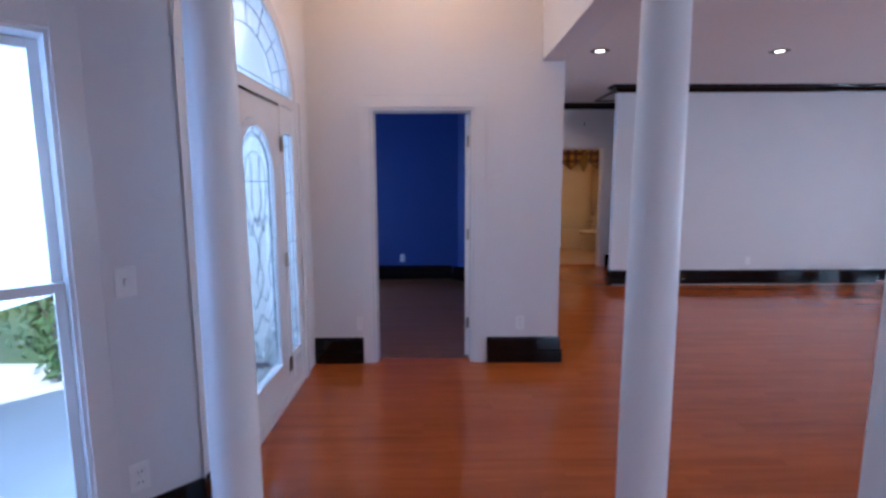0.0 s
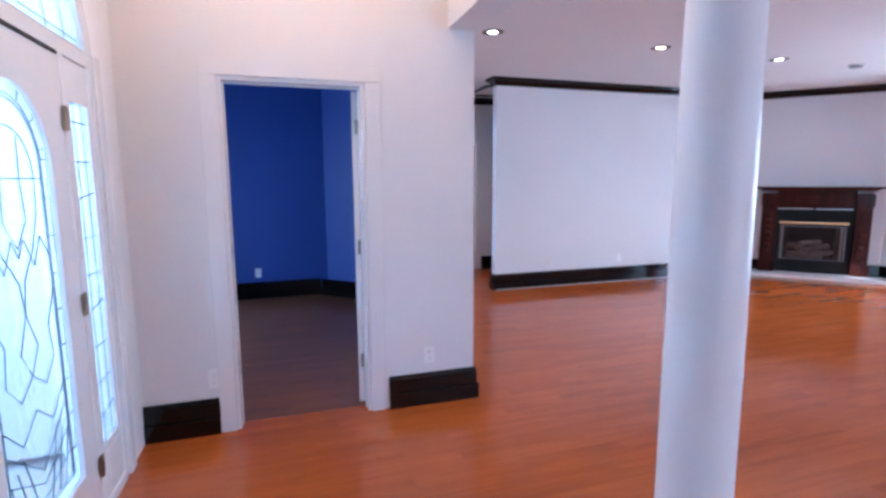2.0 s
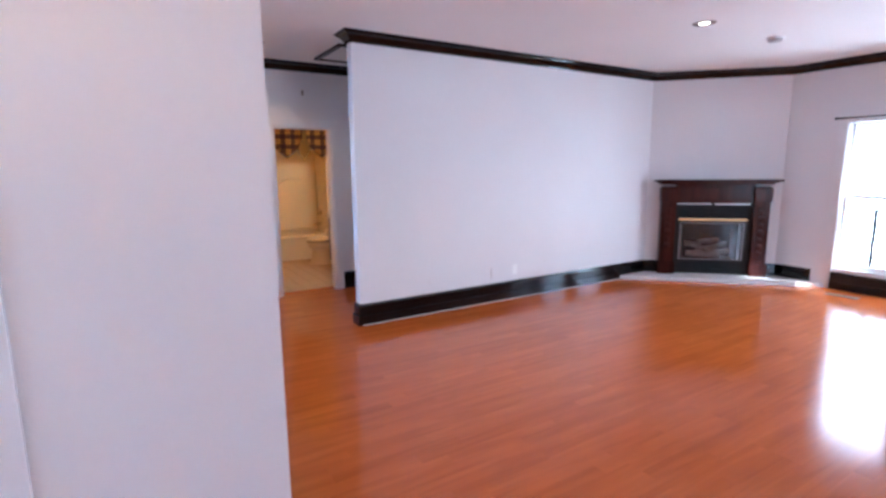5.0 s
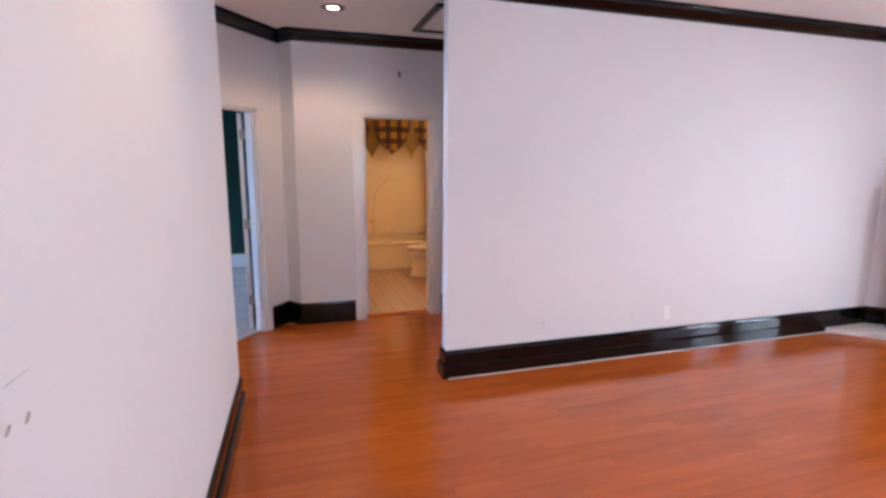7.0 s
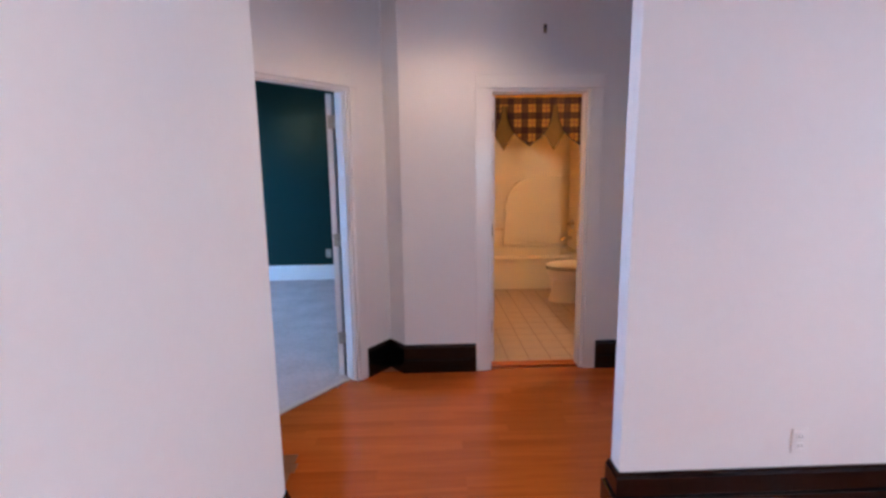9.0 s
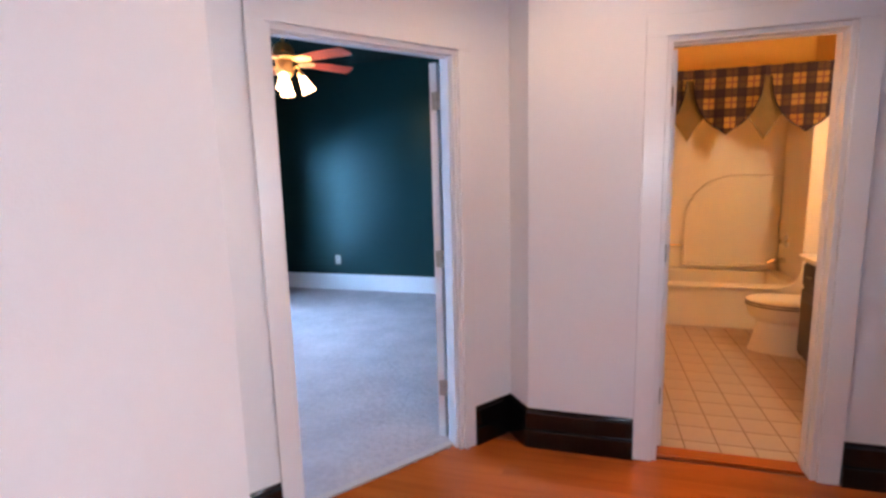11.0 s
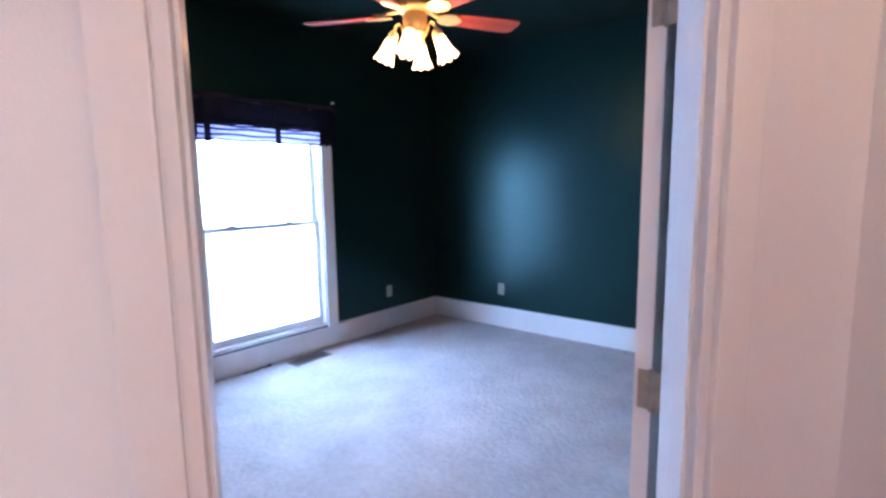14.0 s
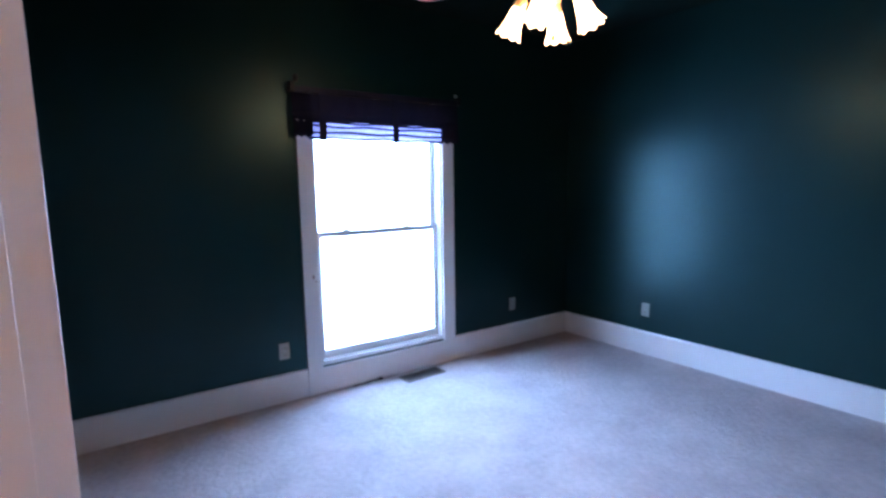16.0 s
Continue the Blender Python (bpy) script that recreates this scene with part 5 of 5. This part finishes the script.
V = thing("valance", pose(2.26, 11.0, 2.29), "plaid scalloped valance with gold points over the tub", "valance")
part("rod", bm_tube([(0.0, 0.03, -0.02), (1.78, 0.03, -0.02)], 0.012, 8), M_IRON, V)
for _i in range(3):
    _xc, _hw = 0.25 + 0.593 * _i, 0.272
    _bm = bmesh.new()
    _cols = []
    for q in range(29):
        u = q / 28
        _x = _xc + (2 * u - 1) * _hw
        if not 0.0 <= _x <= 1.70:
            continue
        drop = 0.085 + 0.425 * math.sin(math.pi * u) ** 0.5 + 0.035 * max(0.0, 1 - abs(2 * u - 1) * 5)
        _cols.append([_bm.verts.new((_x, -0.016 - 0.014 * math.sin(u * math.pi * 4 + _i) * (0.3 + k / 8), -drop * k / 8)) for k in range(9)])
    for _c1, _c2 in zip(_cols, _cols[1:]):
        for k in range(8):
            _bm.faces.new((_c1[k], _c2[k], _c2[k + 1], _c1[k + 1]))
    bmesh.ops.solidify(_bm, geom=_bm.faces[:], thickness=0.003)
    part("plaid_point", _bm, M_PLAID, V, "navy, plum and gold plaid point", True)
    part("binding", bm_tube([(c, -0.020, -0.085 - 0.425 * math.sin(math.pi * u) ** 0.5 - 0.035 * max(0.0, 1 - abs(2 * u - 1) * 5)) for c, u in [(_xc + (2 * q / 28 - 1) * _hw, q / 28) for q in range(29)] if 0.0 <= c <= 1.70], 0.006, 5), M_SHADE, V, "dark bound edge")
    if _i < 2:
        _g0 = _xc + 0.2965
        _bm = bmesh.new()
        _pl = [(_g0 - 0.16, -0.03), (_g0 + 0.16, -0.03), (_g0 + 0.15, -0.36), (_g0, -0.60), (_g0 - 0.15, -0.36)]
        _a = [_bm.verts.new((x, 0.012, z)) for x, z in _pl]; _b2 = [_bm.verts.new((x, 0.016, z)) for x, z in _pl]
        _bm.faces.new(_a); _bm.faces.new(_b2[::-1])
        for k in range(5):
            _bm.faces.new((_a[k], _b2[k], _b2[(k + 1) % 5], _a[(k + 1) % 5]))
        part("gold_point", _bm, M_GOLD, V, "olive gold fabric point")
part("header_band", bm_box(0.0, 1.70, -0.012, -0.008, -0.085, 0.006), M_PLAID, V, "plaid header band")

TO = thing("toilet", pose(3.47, 10.53, 0), "cream porcelain toilet with its lid down", "toilet")


def oval(cx, cy, rx, ry, n=28, egg=0.0):
    return [(cx + rx * math.cos(2 * math.pi * i / n) * (1 + egg * math.cos(2 * math.pi * i / n)), cy + ry * math.sin(2 * math.pi * i / n)) for i in range(n)]


def loft(sections):
    bm = bmesh.new()
    rings = [[bm.verts.new((x, y, z)) for x, y in poly] for z, poly in sections]
    for a, b in zip(rings, rings[1:]):
        for i in range(len(a)):
            j = (i + 1) % len(a)
            bm.faces.new((a[i], a[j], b[j], b[i]))
    bm.faces.new(rings[0][::-1]); bm.faces.new(rings[-1])
    return bm


part("bowl", loft([(0.0, oval(0.14, 0, 0.355, 0.145)), (0.015, oval(0.14, 0, 0.355, 0.145)), (0.03, oval(0.14, 0, 0.348, 0.14)), (0.12, oval(0.14, 0, 0.325, 0.128)), (0.22, oval(0.14, 0, 0.305, 0.118)), (0.245, oval(0.135, 0, 0.302, 0.122)), (0.265, oval(0.11, 0, 0.30, 0.145)), (0.29, oval(0.075, 0, 0.292, 0.172)), (0.325, oval(0.055, 0, 0.287, 0.189)), (0.378, oval(0.05, 0, 0.288, 0.195))]), M_PORC, TO, smooth=True)
part("seat", loft([(0.386, oval(0.05, 0, 0.288, 0.194)), (0.388, oval(0.05, 0, 0.296, 0.20)), (0.396, oval(0.05, 0, 0.296, 0.20)), (0.398, oval(0.05, 0, 0.288, 0.194))]), M_PORC, TO, smooth=True)
part("lid", loft([(0.406, oval(0.05, 0, 0.288, 0.194)), (0.408, oval(0.05, 0, 0.297, 0.20)), (0.420, oval(0.05, 0, 0.295, 0.198)), (0.430, oval(0.05, 0, 0.27, 0.175)), (0.434, oval(0.05, 0, 0.15, 0.10))]), M_PORC, TO, smooth=True)
# dark plates draw the shaded gaps, slightly proud of the seat
for _z0, _z1 in ((0.3782, 0.3858), (0.3982, 0.4058)):
    part("seat_gap", loft([(_z0, oval(0.05, 0, 0.2985, 0.2015)), (_z1, oval(0.05, 0, 0.2985, 0.2015))]), M_SEATGAP, TO, "dark red-brown plate painted as shade in the seat gap")
part("tank", bm_box(0.40, 0.60, -0.22, 0.22, 0.36, 0.72, 0.02), M_PORC, TO)
part("tank_lid", bm_box(0.385, 0.615, -0.235, 0.235, 0.72, 0.755, 0.012), M_PORC, TO)
part("pedestal_back", bm_box(0.26, 0.58, -0.10, 0.10, 0.0, 0.37, 0.03), M_PORC, TO)

VA = thing("vanity_cabinet", pose(0, 0, 0), "dark wood bathroom vanity cabinet", "cabinet")
part("carcass", bm_box(3.50, 4.045, 9.25, 10.22, 0.09, 0.80, 0.004), M_VANITY, VA)
part("toe_kick", bm_box(3.56, 4.045, 9.25, 10.215, 0.0, 0.09), M_SLOT, VA)
for _y in (9.28, 9.60, 9.92):
    dr = part("drawer_front", bm_box(3.482, 3.501, _y, _y + 0.28, 0.62, 0.77, 0.006), M_VANITY, VA)
    part("pull", bm_box(3.468, 3.483, _y + 0.10, _y + 0.18, 0.69, 0.70, 0.003), M_ABRASS, dr)
    do = part("cabinet_door", bm_box(3.482, 3.501, _y, _y + 0.28, 0.12, 0.59, 0.006), M_VANITY, VA)
    part("door_panel", bm_box(3.474, 3.484, _y + 0.06, _y + 0.22, 0.19, 0.52, 0.008), M_VANITY, do)
C = thing("countertop", pose(0, 0, 0), "cream cultured marble vanity top", "countertop")
part("slab", bm_box(3.455, 4.048, 9.23, 10.24, 0.80, 0.835, 0.008), M_COUNTER, C)
part("backsplash", bm_box(4.02, 4.048, 9.23, 10.24, 0.835, 0.93, 0.004), M_COUNTER, C)

# ---- outdoors ----
structure("ground", bm_box(-60, 60, -60, 60, -0.60, -0.30), M_GRASS, "mown lawn round the house", "ground")
structure("porch_slab", bm_box(-5.5, -0.97, 0.6, 4.05, -0.30, -0.04), M_CONCRETE, "pale concrete porch", "porch")
structure("driveway", bm_box(-9.5, -2.55, -6.0, 2.4, -0.30, -0.06), M_CONCRETE, "pale concrete driveway", "road")
structure("deck", bm_box(8.47, 10.2, 0.5, 6.5, -0.30, -0.05), M_CONCRETE, "pale deck outside the living room", "deck")
R = thing("deck_railing", pose(9.3, 0, -0.05), "dark thin metal deck railing", "railing")
for _y in (1.2, 2.5, 3.8, 5.1, 6.3):
    part("post", bm_box(-0.02, 0.02, _y - 0.02, _y + 0.02, 0, 1.0, 0.003), M_IRON, R)
for _z in (0.35, 0.60, 0.80, 1.0):
    part("rail", bm_tube([(0, 1.2, _z), (0, 6.3, _z)], 0.012, 6), M_IRON, R)


def bush(x, y, r, h, seed):
    rnd = random.Random(seed)
    b = thing("bush", pose(x, y, -0.30), "leafy green garden bush beside the porch", "bush", "garden bushes")
    bm = bmesh.new()
    for k in range(7):
        a = k * 0.9
        bm_tube([(0, 0, 0), (r * 0.3 * math.cos(a), r * 0.3 * math.sin(a), h * 0.4), (r * 0.7 * math.cos(a), r * 0.7 * math.sin(a), h * 0.8)], [0.02, 0.012, 0.005], 5, bm)
    part("stems", bm, M_BARK, b)
    bm = bmesh.new()
    for k in range(900):
        a, u, w = rnd.random() * 6.283, rnd.random() ** 0.5, rnd.random()
        rr = r * u * math.sin(math.pi * (0.15 + 0.8 * w)) * (0.8 + 0.4 * rnd.random())
        c = Vector((rr * math.cos(a), rr * math.sin(a), 0.1 + h * w))
        m = Euler((rnd.random() * 6, rnd.random() * 6, rnd.random() * 6)).to_matrix()
        s = 0.03 + 0.03 * rnd.random()
        vs = [bm.verts.new(c + m @ Vector(p)) for p in ((-s, 0, 0), (0, -s * 0.5, s * 0.15), (s, 0, 0), (0, s * 0.5, s * 0.15))]
        bm.faces.new(vs)
    part("leaves", bm, M_LEAF, b)


for _i, (_x, _y, _r, _h) in enumerate(((-3.0, 2.55, 0.40, 0.9), (-3.9, 2.75, 0.45, 1.0), (-4.8, 2.6, 0.4, 0.9), (-3.2, 4.5, 0.5, 1.1), (-2.7, 3.9, 0.35, 0.8))):
    bush(_x, _y, _r, _h, _i + 3)

# ---- floor boards and tiles ----
BW = 0.083


def board_verts(L, w):
    y0, y1 = -w / 2, w / 2
    return [(x, y, z) for z in (-0.0085, 0.0) for x, y in ((0.0, y0), (L, y0), (L, y1), (0.0, y1))]


# sanded flush: the boards meet without a gap
BOARD_FACES = [(4, 5, 6, 7), (0, 1, 5, 4), (1, 2, 6, 5), (2, 3, 7, 6), (3, 0, 4, 7)]
_boards = {}


def board_mesh(L):
    key = round(L, 3)
    if key not in _boards:
        me = bpy.data.meshes.new("floor_board")
        me.from_pydata(board_verts(key, BW), [], BOARD_FACES)
        me.materials.append(M_FLOOR)
        _boards[key] = me
    return _boards[key]


def floor_span(y):
    if y > 7.60:
        return (0.56 + (y - 7.64) * 0.811, 4.45)
    if y > 7.10:
        return (-2.1, 4.45)
    if y > 4.0:
        return (-2.1, 8.35)
    if y > 1.85:
        return (-0.93, 8.35)
    return (max(-2.35, y - 2.85), 8.35)


rnd = random.Random(11)
_count, _rv, _rf, _dv, _df = 0, [], [], [], []
_y = -3.2 + BW / 2
while _y < 8.70:
    lo, hi = floor_span(_y)
    x = lo - rnd.random() * 0.3
    while x < hi:
        L = rnd.choice((0.45, 0.6, 0.75, 0.9, 1.05, 1.2, 1.5))
        if x < lo:
            x = lo
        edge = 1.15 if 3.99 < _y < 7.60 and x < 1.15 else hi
        if x + L > edge:
            L = max(0.02, round(edge - x, 3))
        near = edge == hi and (1.0 < x + L and x < 3.4 and 4.4 < _y < 8.7) or (-0.9 < x < 1.1 and 2.2 < _y < 3.9)
        if near and _count < 300:
            ob = new("floor_board", board_mesh(L))
            ob.parent = FLOOR
            ob.location = (x, _y, 0)
            _count += 1
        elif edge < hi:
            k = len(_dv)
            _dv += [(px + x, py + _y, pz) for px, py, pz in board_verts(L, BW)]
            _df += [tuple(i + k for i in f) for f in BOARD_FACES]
        else:
            k = len(_rv)
            _rv += [(px + x, py + _y, pz) for px, py, pz in board_verts(L, BW)]
            _rf += [tuple(i + k for i in f) for f in BOARD_FACES]
        x += L
    _y += BW
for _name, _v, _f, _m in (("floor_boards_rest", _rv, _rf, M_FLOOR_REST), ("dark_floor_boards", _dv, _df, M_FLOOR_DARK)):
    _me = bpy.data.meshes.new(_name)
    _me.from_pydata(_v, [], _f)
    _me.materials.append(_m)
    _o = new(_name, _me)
    _o.parent = FLOOR
    tagged(_o, kind="stuff")

TS = 0.172
_me = bpy.data.meshes.new("floor_tile")
_bm = bm_box(0.0034, TS - 0.0034, 0.0034, TS - 0.0034, -0.0015, 0.0, 0.0)
bmesh.ops.bevel(_bm, geom=[e for e in _bm.edges if all(v.co.z > -0.001 for v in e.verts)], offset=0.0006, segments=1, affect='EDGES')
_bm.to_mesh(_me); _bm.free()
_me.materials.append(M_TILE)
for _i in range(11):
    for _j in range(14):
        o = new("floor_tile", _me)
        o.parent = BATH_FLOOR
        o.location = (2.171 + TS * _i, 8.726 + TS * _j, 0.0)
